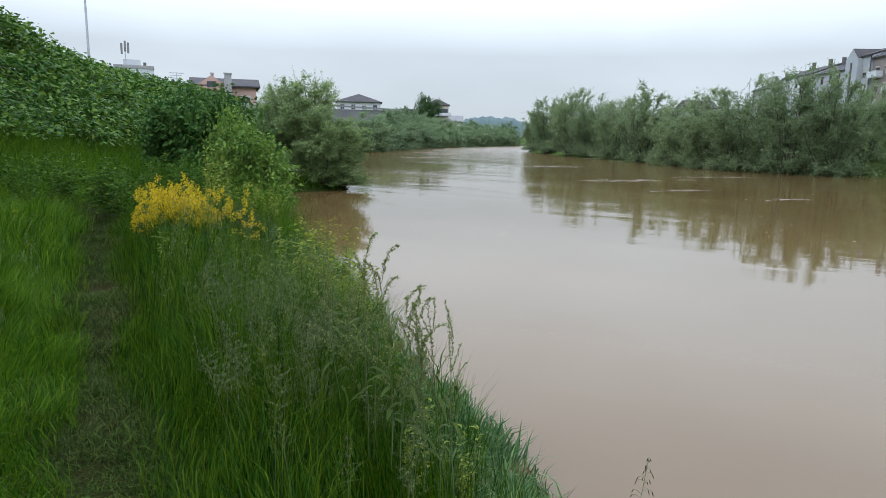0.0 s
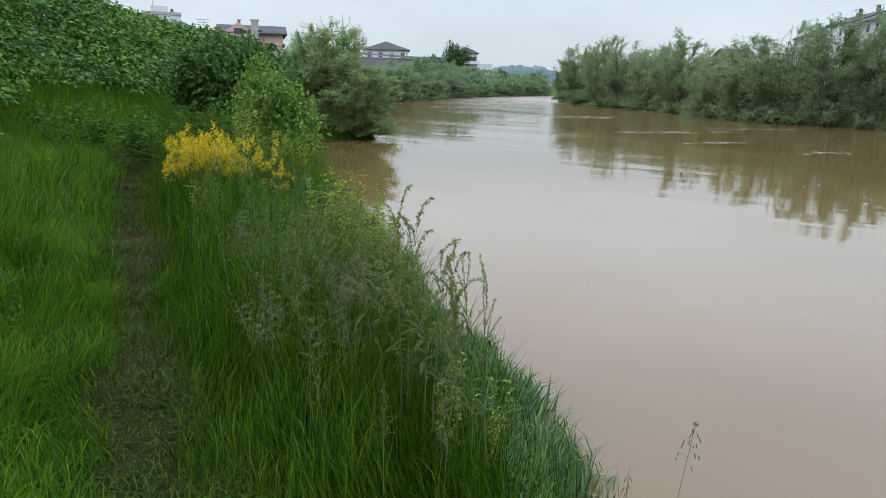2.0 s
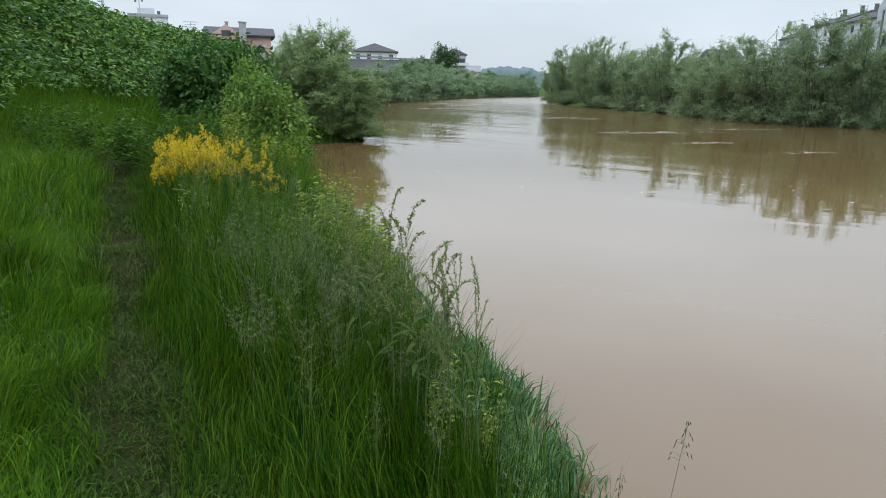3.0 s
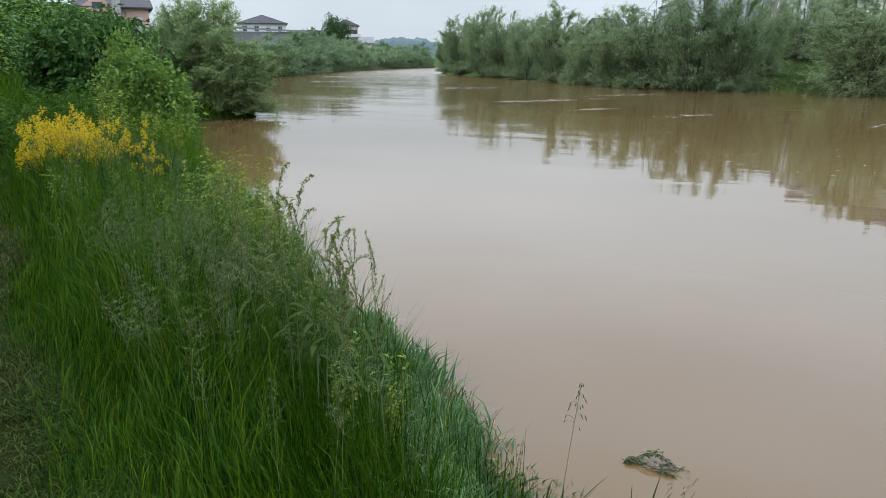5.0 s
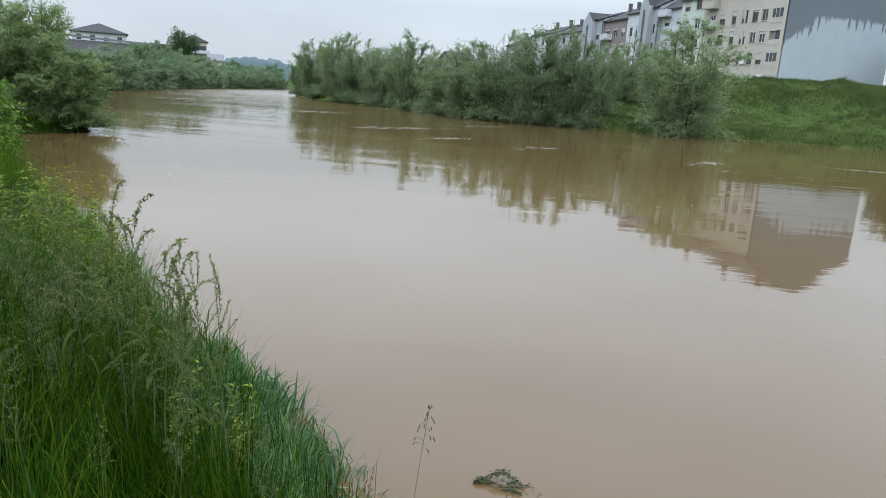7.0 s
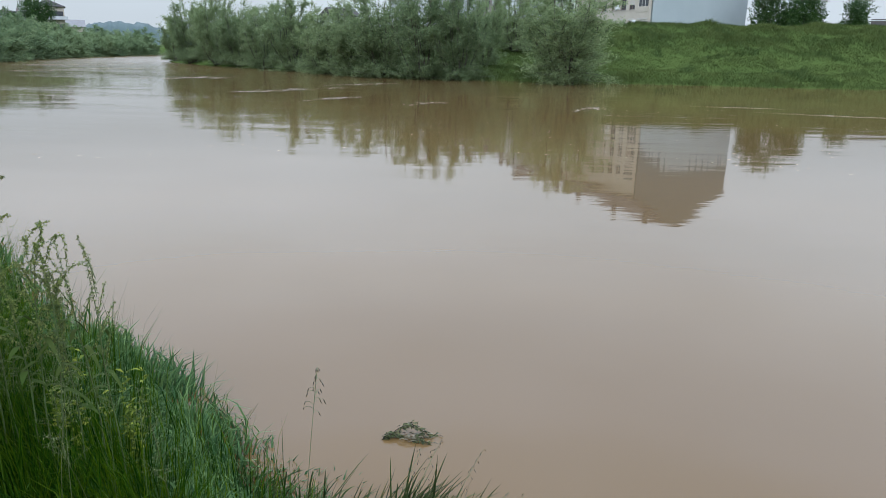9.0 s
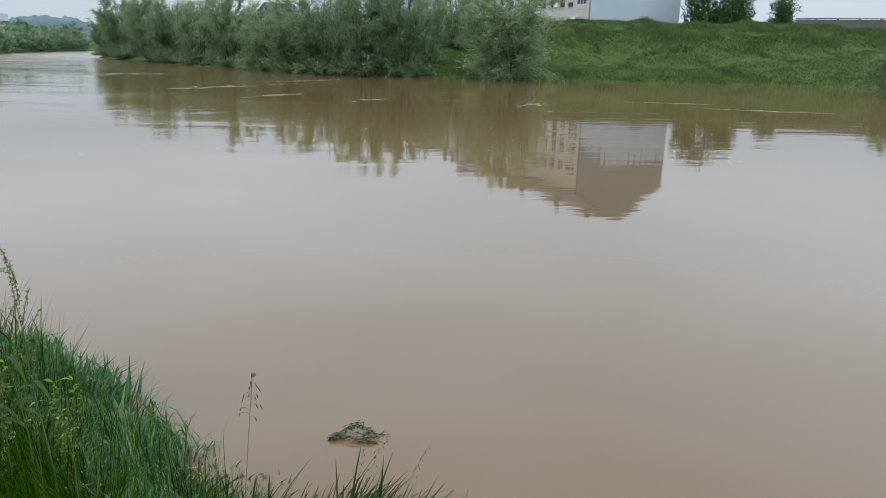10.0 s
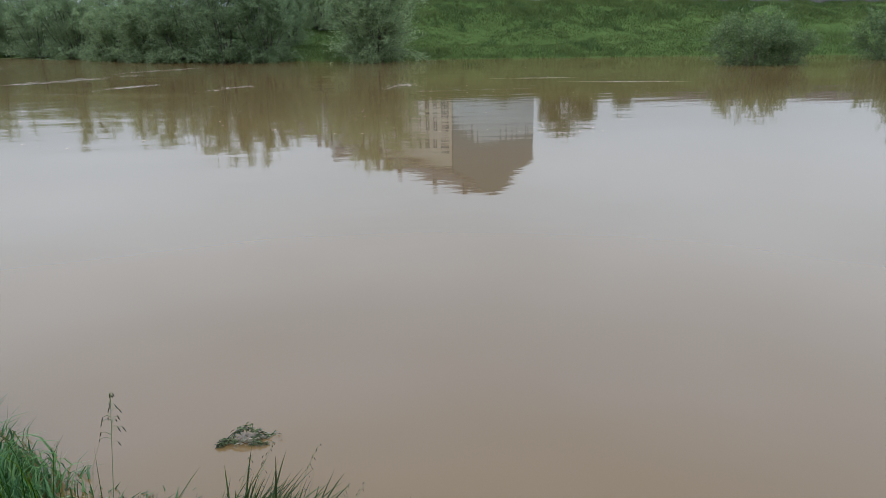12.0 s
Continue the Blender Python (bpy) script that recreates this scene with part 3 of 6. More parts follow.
def terrace(u0, u1, eave, ridge, wall, cols, label, setback=0.0, depth=15.5, balconies=(), rows=ROWS[:4], roof="roof_dark", chimneys=(), seed=1, front_gable=None, frames="frame_brown", extra=()):
    """One house of the terrace along the far bank. cols: (centre, width, height) of each column of windows."""
    rs = random.Random(seed)
    m = Matrix.Translation((*APT, 0)) @ Matrix.Rotation(radians(TURN), 4, "Z") @ Matrix.Translation((setback, u0, 0))
    h = empty("apartment_building")
    h.matrix_basis = m
    L = u1 - u0
    holes, wins = [], []
    for c, w, hh in cols:
        for k, z in enumerate(rows):
            z0, z1 = (z, z + 0.65) if k == 0 and z < 6.5 else (z - (0.25 if w > 1.8 else 0), z + hh)
            if z1 > eave - 0.15:
                continue
            hole = (c - w / 2, c + w / 2, z0, z1)
            holes.append(hole)
            wins.append((hole, w))
    facade("front_wall", L, 3.6, eave, holes, M[wall], h)
    for hole, w in wins:
        if w > 1.8 and hole[3] - hole[2] > 1.0:
            loggia(h, *hole, open_=rs.random() < 0.5)
            continue
        window(h, 0.0, *hole, M[frames] if rs.random() < 0.7 else M["frame"], shut=rs.choice((0, 0, 0.15, 0.25, 0.4, 0.6)), bars=1 if w > 0.9 else 0)
        if w > 1 and rs.random() < 0.16:
            part("air_conditioner", box(-0.32, -0.003, hole[1] + 0.12, hole[1] + 0.85, hole[2] + 0.1, hole[2] + 0.65, 0.03), M["white_box"], h)
    gable_body("wall", h, 0.24, depth, 0.002, L - 0.002, 3.6, eave - 0.02, ridge - 0.05, M["end_wall"] if u0 == 0 else M[wall])
    gable_roof(h, 0.0, depth, 0, L, eave, ridge, material=M[roof], end_over=0.05, over=0.35)
    for c, w, z in balconies:
        balcony(h, 0.0, c - w / 2, c + w / 2, z, M["plaster_white"] if rs.random() < 0.6 else M[wall])
    for cx, cu in chimneys:
        base = eave + (ridge - eave) * (cx / (depth / 2) if cx < depth / 2 else 2 - cx / (depth / 2))
        chimney(h, cx, cu, base - 0.3, base + 1.5)
    if front_gable:
        a, b, zb, zt = front_gable
        bm = bmesh.new()
        ring = [(a, 3.6), (b, 3.6), (b, zb), ((a + b) / 2, zt), (a, zb)]
        fr = [bm.verts.new((-0.9, u, z)) for u, z in ring]
        bk = [bm.verts.new((4.0, u, z)) for u, z in ring]
        bm.faces.new(fr)
        for i in range(5):
            bm.faces.new((fr[i], fr[(i + 1) % 5], bk[(i + 1) % 5], bk[i]))
        bmesh.ops.recalc_face_normals(bm, faces=bm.faces)
        bm.faces.ensure_lookup_table()
        bm.faces[3].material_index = bm.faces[4].material_index = 1
        part("gable", bm, M[wall], h).data.materials.append(M[roof])
        part("slot", box(-1.0, -0.904, (a + b) / 2 - 0.25, (a + b) / 2 + 0.25, 8, zb - 0.6), M["dark_wall"], h)
    for e in extra:
        part("loggia", box(*e), M["frame_brown"], h)
    tagged(h, label, "apartment building", group="riverside apartment terrace")
    return h


terrace(0, 16.7, 17.4, 22.4, "plaster_beige", [(1.6, 1.9, 1.5), (3.9, 1.1, 1.45), (5.7, 1.1, 1.45), (7.35, 0.42, 1.6), (8.05, 0.42, 1.6), (9.9, 0.9, 1.75), (12.4, 1.2, 1.45), (14.6, 1.2, 1.5)],
        "beige plastered apartment block with stained grey end wall", balconies=[(14.7, 2.6, 13.1), (14.7, 2.6, 15.8)], rows=ROWS, depth=16.9, chimneys=[(6, 4), (6.5, 12)], seed=3)
terrace(16.7, 22.5, 17.6, 21.2, "plaster_green", [(1.5, 1.3, 1.4), (4.3, 1.3, 1.4)], "pale green plastered apartment house with recessed windows",
        balconies=[(4.3, 2.4, 10.4), (4.3, 2.4, 13.1)], rows=ROWS, seed=4, depth=13, chimneys=[(5, 3)])
terrace(22.5, 29, 16.9, 20.6, "plaster_white", [(1.5, 1.6, 1.9), (4.9, 1.4, 1.5)], "white apartment house with stacked balconies", setback=0.8,
        balconies=[(2.0, 3.4, 7.7), (2.0, 3.4, 10.4), (2.0, 3.4, 13.1), (4.9, 2.4, 15.8)], rows=ROWS[1:], seed=5, depth=12, chimneys=[(5, 1.2), (5, 5)])
terrace(29, 34.5, 17.4, 20.4, "plaster_grey", [(0.9, 0.6, 1.4), (4.6, 0.6, 1.4)], "grey apartment house with a tall pointed front gable", rows=ROWS[1:], seed=6, depth=12, front_gable=(1.4, 4.2, 17.6, 19.6))
terrace(34.5, 39, 17.0, 19.4, "plaster_white", [(1.2, 0.5, 1.5), (3.0, 0.9, 1.4)], "narrow white apartment house with small windows", setback=0.3, rows=ROWS[1:], seed=7, depth=11, chimneys=[(3, 1), (3, 3)])
terrace(39, 47.8, 16.4, 18.9, "plaster_brown", [(1.6, 1.2, 1.4), (4.4, 1.4, 1.4), (7.2, 1.2, 1.4)], "brown and terracotta apartment house with white balconies", setback=0.5,
        balconies=[(2.0, 3.0, 10.4), (2.0, 3.0, 7.7), (6.8, 2.6, 13.1)], rows=ROWS[1:], seed=8, depth=11, chimneys=[(4, 2), (4, 4), (4, 7)])
terrace(47.8, 55, 16.9, 18.6, "plaster_grey", [(1.5, 1.2, 1.4), (5.2, 1.2, 1.4)], "grey apartment house with a stepped parapet", rows=ROWS[1:], seed=9, depth=11, front_gable=(2.2, 6.2, 16.6, 18.4))
terrace(55, 68, 15.3, 17.6, "plaster_grey", [(1.6, 1.2, 1.4), (4.4, 1.4, 1.4), (7.2, 1.2, 1.4), (10.5, 1.2, 1.4)], "weathered grey apartment house with dark roof", setback=0.6, rows=ROWS[1:4], seed=10, depth=11, chimneys=[(4, 2), (4, 7), (4, 11)])
terrace(68, 82, 15.6, 17.6, "plaster_white", [(1.6, 1.2, 1.4), (4.4, 1.4, 1.4), (7.2, 1.2, 1.4), (11, 1.2, 1.4)], "white apartment house with dark roof and chimneys", rows=ROWS[1:4], seed=11, depth=11, chimneys=[(4, 2), (4, 9)])
terrace(82, 100, 14.2, 16.6, "plaster_grey", [(2, 1.2, 1.4), (6, 1.4, 1.4), (10, 1.2, 1.4), (14, 1.2, 1.4)], "low grey apartment house at the end of the terrace", setback=0.5, rows=ROWS[1:4], seed=12, depth=11, chimneys=[(4, 2), (4, 9), (4, 15)])


def polar(az, d):
    """A place by bearing (degrees, to the left of straight ahead) and distance from the lookout on the path."""
    return (-math.sin(radians(az)) * d, math.cos(radians(az)) * d)


def house(az, d, w, deep, z0, eave, ridge, wall, roof, label, turn=0.0, hip=False, cols=3, rows=2, balconies=False, over=0.5, chim=()):
    """A house whose front faces the lookout. Local: x to the right along the front, y away."""
    h = empty("house", (*polar(az, d), 0), az + turn)
    W = w / 2
    # the front skin is made in the plane x = 0 facing -x, then turned to face -y
    holes, panes = [], []
    step = (eave - z0 - 0.4) / max(rows, 1)
    for r in range(rows):
        zc = eave - step * (r + 0.55)
        for c in range(cols):
            cu = w * (c + 0.5) / cols
            holes.append((cu - 0.55, cu + 0.55, zc - 0.65, zc + 0.65))
    # wall body
    bm = bmesh.new()
    add_box(bm, -W, W, 0.25, deep, z0, eave)
    part("wall", bm, M[wall], h)
    fr = facade("front_wall", w, z0, eave, holes, M[wall], h)
    fr.matrix_basis = Matrix.Translation((W, 0, 0)) @ Matrix.Rotation(radians(90), 4, "Z")
    for i, ho in enumerate(holes):
        p = window(h, 0.0, *ho, M["frame"], shut=(0, 0.3, 0)[i % 3])
        p.matrix_basis = fr.matrix_basis.copy()
    bm = bmesh.new()
    o = over
    base = [bm.verts.new(p) for p in ((-W - o, -o, eave), (W + o, -o, eave), (W + o, deep + o, eave), (-W - o, deep + o, eave))]
    low = [bm.verts.new((v.co.x, v.co.y, eave + 0.16)) for v in base]
    inset = min(W, deep / 2) if hip else 0.0
    top = [bm.verts.new((-W - o + (inset + o if hip else 0), deep / 2, ridge)), bm.verts.new((W + o - (inset + o if hip else 0), deep / 2, ridge))]
    bm.faces.new(base[::-1])
    for i in range(4):
        bm.faces.new((base[i], base[(i + 1) % 4], low[(i + 1) % 4], low[i]))
    bm.faces.new((low[0], low[1], top[1], top[0]))
    bm.faces.new((low[2], low[3], top[0], top[1]))
    bm.faces.new((low[1], low[2], top[1]))
    bm.faces.new((low[3], low[0], top[0]))
    bmesh.ops.recalc_face_normals(bm, faces=bm.faces)
    part("roof", bm, M[roof], h)
    if balconies:
        for r in range(rows):
            z = eave - step * (r + 1) + 0.15
            s = part("balcony", box(-W * 0.2, W + 0.8, -1.3, -0.004, z - 0.15, z), M["concrete"], h)
            part("parapet", box(-W * 0.2, W + 0.8, -1.3, -1.2, z + 0.003, z + 0.9), M["plaster_white"], s)
            # wide dark sheet standing in for the shaded recess behind the balcony
            part("dark_door_recess", box(-W * 0.1, W - 0.3, -0.05, -0.006, z + 0.01, z + 2.3), M["pane"], s)
            part("side_wall", box(W + 0.6, W + 0.8, -1.19, -0.01, z + 0.003, z + 0.9), M["plaster_white"], s)
    for cx, cy, za, zb, cw, cm in chim:
        c = part("chimney", box(cx - cw / 2, cx + cw / 2, cy - cw / 2, cy + cw / 2, za, zb), M[cm], h)
        part("cap", box(cx - cw / 2 - 0.08, cx + cw / 2 + 0.08, cy - cw / 2 - 0.08, cy + cw / 2 + 0.08, zb + 0.002, zb + 0.14), M["concrete"], c)
    tagged(h, label, "house")
    return h


pink = house(17.6, 92, 7.6, 8, 4.0, 7.7, 9.0, "plaster_pink", "roof_dark", "terracotta-coloured house with dark pitched roof behind the levee", cols=3, rows=1,
             chim=[(0.4, -0.9, 4.0, 9.2, 0.85, "concrete"), (-1.5, 3.0, 8.0, 9.45, 0.35, "plaster_brown")])
# cross gable of the terracotta house
bm = bmesh.new()
ring = [(-3.2, 7.3), (0.1, 7.3), (0.1, 7.9), (-1.55, 9.05), (-3.2, 7.9)]
fa = [bm.verts.new((x, -0.5, z)) for x, z in ring]
fb = [bm.verts.new((x, 4.0, z)) for x, z in ring]
bm.faces.new(fa)
for i in range(5):
    bm.faces.new((fa[i], fa[(i + 1) % 5], fb[(i + 1) % 5], fb[i]))
bmesh.ops.recalc_face_normals(bm, faces=bm.faces)
part("gable", bm, M["plaster_pink"], pink)
part("window", box(-2.1, -1.0, -0.56, -0.504, 7.6, 8.3), M["pane"], pink)

house(7.15, 185, 11.4, 11, 1.0, 10.3, 12.7, "plaster_white", "roof_dark", "white two-storey house with a dark hipped roof", hip=True, cols=4, rows=4)
house(0.75, 240, 8.0, 8, 1.0, 12.3, 14.6, "plaster_beige", "roof_dark", "white three-storey house with balconies and dark roof", hip=True, cols=2, rows=3, balconies=True)
house(-0.75, 262, 5.5, 7, 1.0, 7.2, 9.6, "plaster_beige", "roof_metal", "small beige house with a grey roof", cols=2, rows=1)
house(3.4, 230, 11, 7, 1.0, 9.2, 10.6, "plaster_grey", "roof_dark", "long low house with dark roof and small chimneys", cols=4, rows=1,
      chim=[(0, 3.5, 10, 11.4, 0.6, "plaster_brown"), (3.2, 3.5, 10, 11.2, 0.5, "plaster_brown")])
house(-20.3, 205, 8, 8, 4.5, 10.8, 13.2, "plaster_white", "roof_dark", "white house with a dark roof behind the riverside willows", turn=30, cols=2, rows=2)


def shed():
    h = empty("industrial_shed", (*polar(7.9, 118), 0), 12)
    part("wall", box(-5.6, 6.4, 0, 9, 0.8, 6.2), M["roof_metal"], h)
    bm = bmesh.new()
    v = [bm.verts.new(p) for p in ((-6, -0.5, 6.75), (6.8, -0.5, 6.25), (6.8, 9.5, 6.6), (-6, 9.5, 7.1))]
    f = bm.faces.new(v)
    r = bmesh.ops.extrude_face_region(bm, geom=[f])
    for g in r["geom"]:
        if isinstance(g, bmesh.types.BMVert):
            g.co.z += 0.25
    bmesh.ops.recalc_face_normals(bm, faces=bm.faces)
    part("roof", bm, M["roof_metal"], h)
    for k in range(12):
        part("seam", box(-5.5 + k, -5.42 + k, -0.04, -0.003, 2.6, 5.5), M["roof_metal"], h)
    tagged(h, "long grey metal-clad shed with a low sloping roof", "shed")


shed()


def flat_block():
    h = empty("flat_roofed_building", (*polar(23.9, 95), 1.1), 24)
    part("wall", box(-2.4, 2.0, 0, 8, 1.5, 8.6), M["plaster_white"], h)
    part("parapet", box(-2.5, 2.1, -0.1, 8.1, 8.603, 8.95), M["concrete"], h)
    part("roof_hut", box(-1.4, 0.6, 1.5, 4, 8.953, 9.75), M["plaster_white"], h)
    part("vent", box(0.9, 1.25, 2, 2.4, 8.953, 9.5), M["dark_wall"], h)
    mast = part("mast", box(-1.15, -1.05, 1.0, 1.1, 8.953, 11.6), M["steel"], h)
    for x, z in ((-1.5, 10.3), (-1.1, 10.6), (-0.75, 10.4)):
        part("panel_antenna", box(x - 0.12, x + 0.12, 0.8, 0.95, z, z + 1.3, 0.03), M["roof_metal"], mast)
    tagged(h, "white flat-roofed building with a mobile phone mast", "building")


flat_block()


def aerial(az, d, z0, z1, bars):
    """A roof aerial: a thin mast with cross bars."""
    h = empty("aerial", (*polar(az, d), z0), az)
    part("mast", box(-0.03, 0.03, -0.03, 0.03, 0, z1 - z0), M["steel"], h)
    for k in range(bars):
        z = z1 - z0 - 0.1 - 0.28 * k
        part("cross_bar", box(-0.75 + 0.12 * k, 0.75 - 0.2 * k, -0.02, 0.02, z, z + 0.07), M["steel"], h)
    tagged(h, "thin steel television aerial on a mast", "aerial", group="aerials behind the levee")


aerial(21.1, 84, 4.6, 8.6, 3)
aerial(22.3, 86, 4.6, 8.0, 2)


def yard_wall():
    """Low pale concrete wall in front of the terracotta house."""
    h = empty("yard_wall", (*polar(16.3, 80), 0), 16)
    for k in range(6):
        part("panel", box(-5.0 + k * 1.6, -3.46 + k * 1.6, 0, 0.12, 3.2, 5.2), M["concrete"], h)
    part("coping", box(-5.05, 4.7, -0.05, 0.17, 5.204, 5.32), M["plaster_white"], h)
    tagged(h, "low pale concrete yard wall below the terracotta house", "wall")


yard_wall()


def tube(pts, radii, sides=5):
    """Vertices and quads of a tapered tube along points."""
    pts = np.asarray(pts, float)
    t = np.gradient(pts, axis=0)
    t /= np.linalg.norm(t, axis=1)[:, None] + 1e-9
    ref = np.array([0.0, 0.0, 1.0]) if abs(t[0][2]) < 0.9 else np.array([1.0, 0.0, 0.0])
    a = np.cross(t, ref)
    a /= np.linalg.norm(a, axis=1)[:, None] + 1e-9
    b = np.cross(t, a)
    ang = np.arange(sides) * 2 * math.pi / sides
    r = np.asarray(radii, float)[:, None, None]
    V = pts[:, None, :] + r * (np.cos(ang)[None, :, None] * a[:, None, :] + np.sin(ang)[None, :, None] * b[:, None, :])
    n = len(pts)
    F = [(i * sides + k, i * sides + (k + 1) % sides, (i + 1) * sides + (k + 1) % sides, (i + 1) * sides + k) for i in range(n - 1) for k in range(sides)]
    return V.reshape(-1, 3), np.array(F)


def joined(pieces):
    Vs, Fs, o = [], [], 0
    for V, F in pieces:
        Vs.append(V)
        Fs.append(np.asarray(F) + o)
        o += len(V)
    return np.concatenate(Vs), np.concatenate(Fs)


def pole():
    x, y = polar(27.0, 45)
    h = empty("street_lamp", (x, y, 0))
    V, F = tube([(0, 0, 4), (-0.03, 0, 9), (-0.08, 0, 13)], [0.075, 0.06, 0.045], 8)
    soup("post", V, F, M["steel"], h, True)
    V, F = tube([(-0.08, 0, 13), (-0.3, 0.1, 13.4), (-1.2, 0.3, 13.5)], [0.04, 0.035, 0.03], 6)
    soup("arm", V, F, M["steel"], h, True)
    part("lamp_head", box(-1.8, -1.1, 0.2, 0.45, 13.42, 13.56, 0.03), M["steel"], h)
    tagged(h, "slim grey steel lamp post on the levee", "street lamp")


pole()


def levee_wall():
    """Dark low wall of panels and posts along the far levee's crest."""
    a, b = Vector((*polar(-58.6, 84), 0)), Vector((*polar(-80, 96), 0))
    h = empty("flood_wall", (a.x, a.y, 0), math.degrees(math.atan2(b.y - a.y, b.x - a.x)))
    n = int((b - a).length / 2.0)
    for k in range(n):
        part("panel", box(k * 2 + 0.02, k * 2 + 1.86, -0.06, 0.06, 4.2, 5.78), M["dark_wall"], h)
        part("post", box(k * 2 + 1.865, k * 2 + 2.015, -0.1, 0.1, 4.2, 5.84), M["dark_wall"], h)
    part("coping", box(0, n * 2, -0.14, 0.14, 5.845, 5.93), M["dark_wall"], h)
    tagged(h, "low wall of dark weathered panels with a coping", "wall")


levee_wall()

# ---- trees and shrubs ----
def unit(v):
    return v / (np.linalg.norm(v, axis=-1, keepdims=True) + 1e-9)


def leaves(P, D, length, width, rs, droop=0.25):
    """Pointed leaves at P along D: two bent triangles-pairs each (a folded diamond)."""
    n = len(P)
    D = unit(D)
    side = unit(np.cross(D, unit(rs.normal(size=(n, 3)) + (0, 0, 0.8))))
    L, W = np.reshape(length, (-1, 1)), np.reshape(width, (-1, 1))
    mid = P + D * L * 0.45
    tip = P + D * L - np.array([0, 0, 1.0]) * L * droop
    V = np.stack([P, mid + side * W / 2, tip, mid - side * W / 2], 1).reshape(-1, 3)
    F = np.arange(4 * n).reshape(-1, 4)
    return V, F


def darts(P, D, length, width, rs):
    """Narrow leaves of one triangle each, for crowns far off."""
    n = len(P)
    D = unit(D)
    side = unit(np.cross(D, unit(rs.normal(size=(n, 3)) + (0, 0, 0.8)))) * np.reshape(width, (-1, 1)) / 2
    V = np.stack([P - side, P + side, P + D * np.reshape(length, (-1, 1))], 1).reshape(-1, 3)
    return V, np.arange(3 * n).reshape(-1, 3)


def bush_mesh(name, h, w, twigs, per_twig, leaf_len, leaf_w, seed, leaf_mat, stems=6, up=0.5, wands=20, low=0.03, lobes=11, twig_len=0.7, shoot=(0.12, 0.24)):
    """A many-stemmed tree or shrub standing at its own origin: limbs and a crown of leafy twigs in uneven lobes."""
    rs = np.random.RandomState(seed)
    t = empty(name)
    ang = rs.rand(lobes) * 2 * math.pi
    zz = np.linspace(0.22, 0.80, lobes) + rs.uniform(-0.05, 0.05, lobes)
    prof = np.sqrt(np.clip(1 - ((zz - 0.42) / 0.62) ** 2, 0.05, 1))
    rad = w / 2 * prof * rs.uniform(0.35, 0.75, lobes)
    C = np.stack([np.cos(ang) * rad, np.sin(ang) * rad, zz * h], 1)
    R = np.stack([np.full(lobes, w * 0.26), np.full(lobes, w * 0.26), np.full(lobes, h * 0.20)], 1) * rs.uniform(0.75, 1.25, (lobes, 1))
    # a skirt of lobes that comes down to the ground
    k = max(4, lobes // 2)
    a2 = np.arange(k) * 2 * math.pi / k + rs.rand(k)
    C = np.concatenate([C, np.stack([np.cos(a2) * w * 0.3, np.sin(a2) * w * 0.3, np.full(k, h * (0.15 + low))], 1)])
    R = np.concatenate([R, np.tile([w * 0.2, w * 0.2, h * 0.15], (k, 1))])
    pick = rs.randint(0, len(C), twigs)
    dirs = unit(rs.normal(size=(twigs, 3)))
    r = rs.rand(twigs) ** 0.38
    P = C[pick] + dirs * R[pick] * r[:, None]
    P[:, 2] = np.maximum(P[:, 2], h * low)
    D = unit(dirs * 0.8 + np.array([0, 0, up]) + rs.normal(size=(twigs, 3)) * 0.35)
    TL = twig_len * rs.uniform(0.6, 1.3, twigs)
    if wands:
        wa = rs.rand(wands) * 2 * math.pi
        wr = w * 0.36 * np.sqrt(rs.rand(wands))
        zt = h * (0.74 + 0.1 * rs.rand(wands)) * np.sqrt(np.clip(1 - (wr / (w * 0.62)) ** 2, 0, 1))
        P = np.concatenate([P, np.stack([np.cos(wa) * wr, np.sin(wa) * wr, zt], 1)])
        D = np.concatenate([D, unit(np.stack([np.cos(wa) * 0.25, np.sin(wa) * 0.25, np.ones(wands)], 1) + rs.normal(size=(wands, 3)) * 0.12)])
        TL = np.concatenate([TL, h * rs.uniform(*shoot, wands)])
    n = len(P)
    s = np.linspace(0.05, 1, per_twig)[None, :, None]
    bend = np.array([0, 0, -0.12])
    Q = (P[:, None, :] + D[:, None, :] * TL[:, None, None] * s + bend * (s ** 2) * TL[:, None, None]).reshape(-1, 3)
    Q += rs.normal(size=Q.shape) * leaf_len * 0.25
    LD = np.repeat(D, per_twig, 0) * 0.6 + rs.normal(size=Q.shape) * 0.6
    V, F = leaves(Q, LD, leaf_len * rs.uniform(0.6, 1.3, len(Q)), leaf_w * rs.uniform(0.7, 1.3, len(Q)), rs)
    V[:, 2] = np.maximum(V[:, 2], 0.02)
    soup("crown", V, F, leaf_mat, t)
    twiggy = []
    for i in range(stems):
        goal = C[i % lobes] + rs.normal(size=3) * 0.1 * w
        b = np.array([rs.normal() * 0.06 * w, rs.normal() * 0.06 * w, -0.15])
        m1 = b * 0.5 + goal * 0.5 + np.array([0, 0, h * 0.06])
        soup("stem", *tube([b, b * 0.7 + m1 * 0.3, m1, goal], np.array([0.010, 0.009, 0.007, 0.003]) * h, 5), M["bark"], t, True)
        for j in range(4):
            e = goal + rs.normal(size=3) * np.array([0.09 * w, 0.09 * w, 0.07 * h])
            twiggy.append(tube([m1 + (goal - m1) * rs.rand(), (goal + e) / 2, e + np.array([0, 0, 0.08 * h])], np.array([0.0035, 0.0025, 0.0015]) * h, 4))
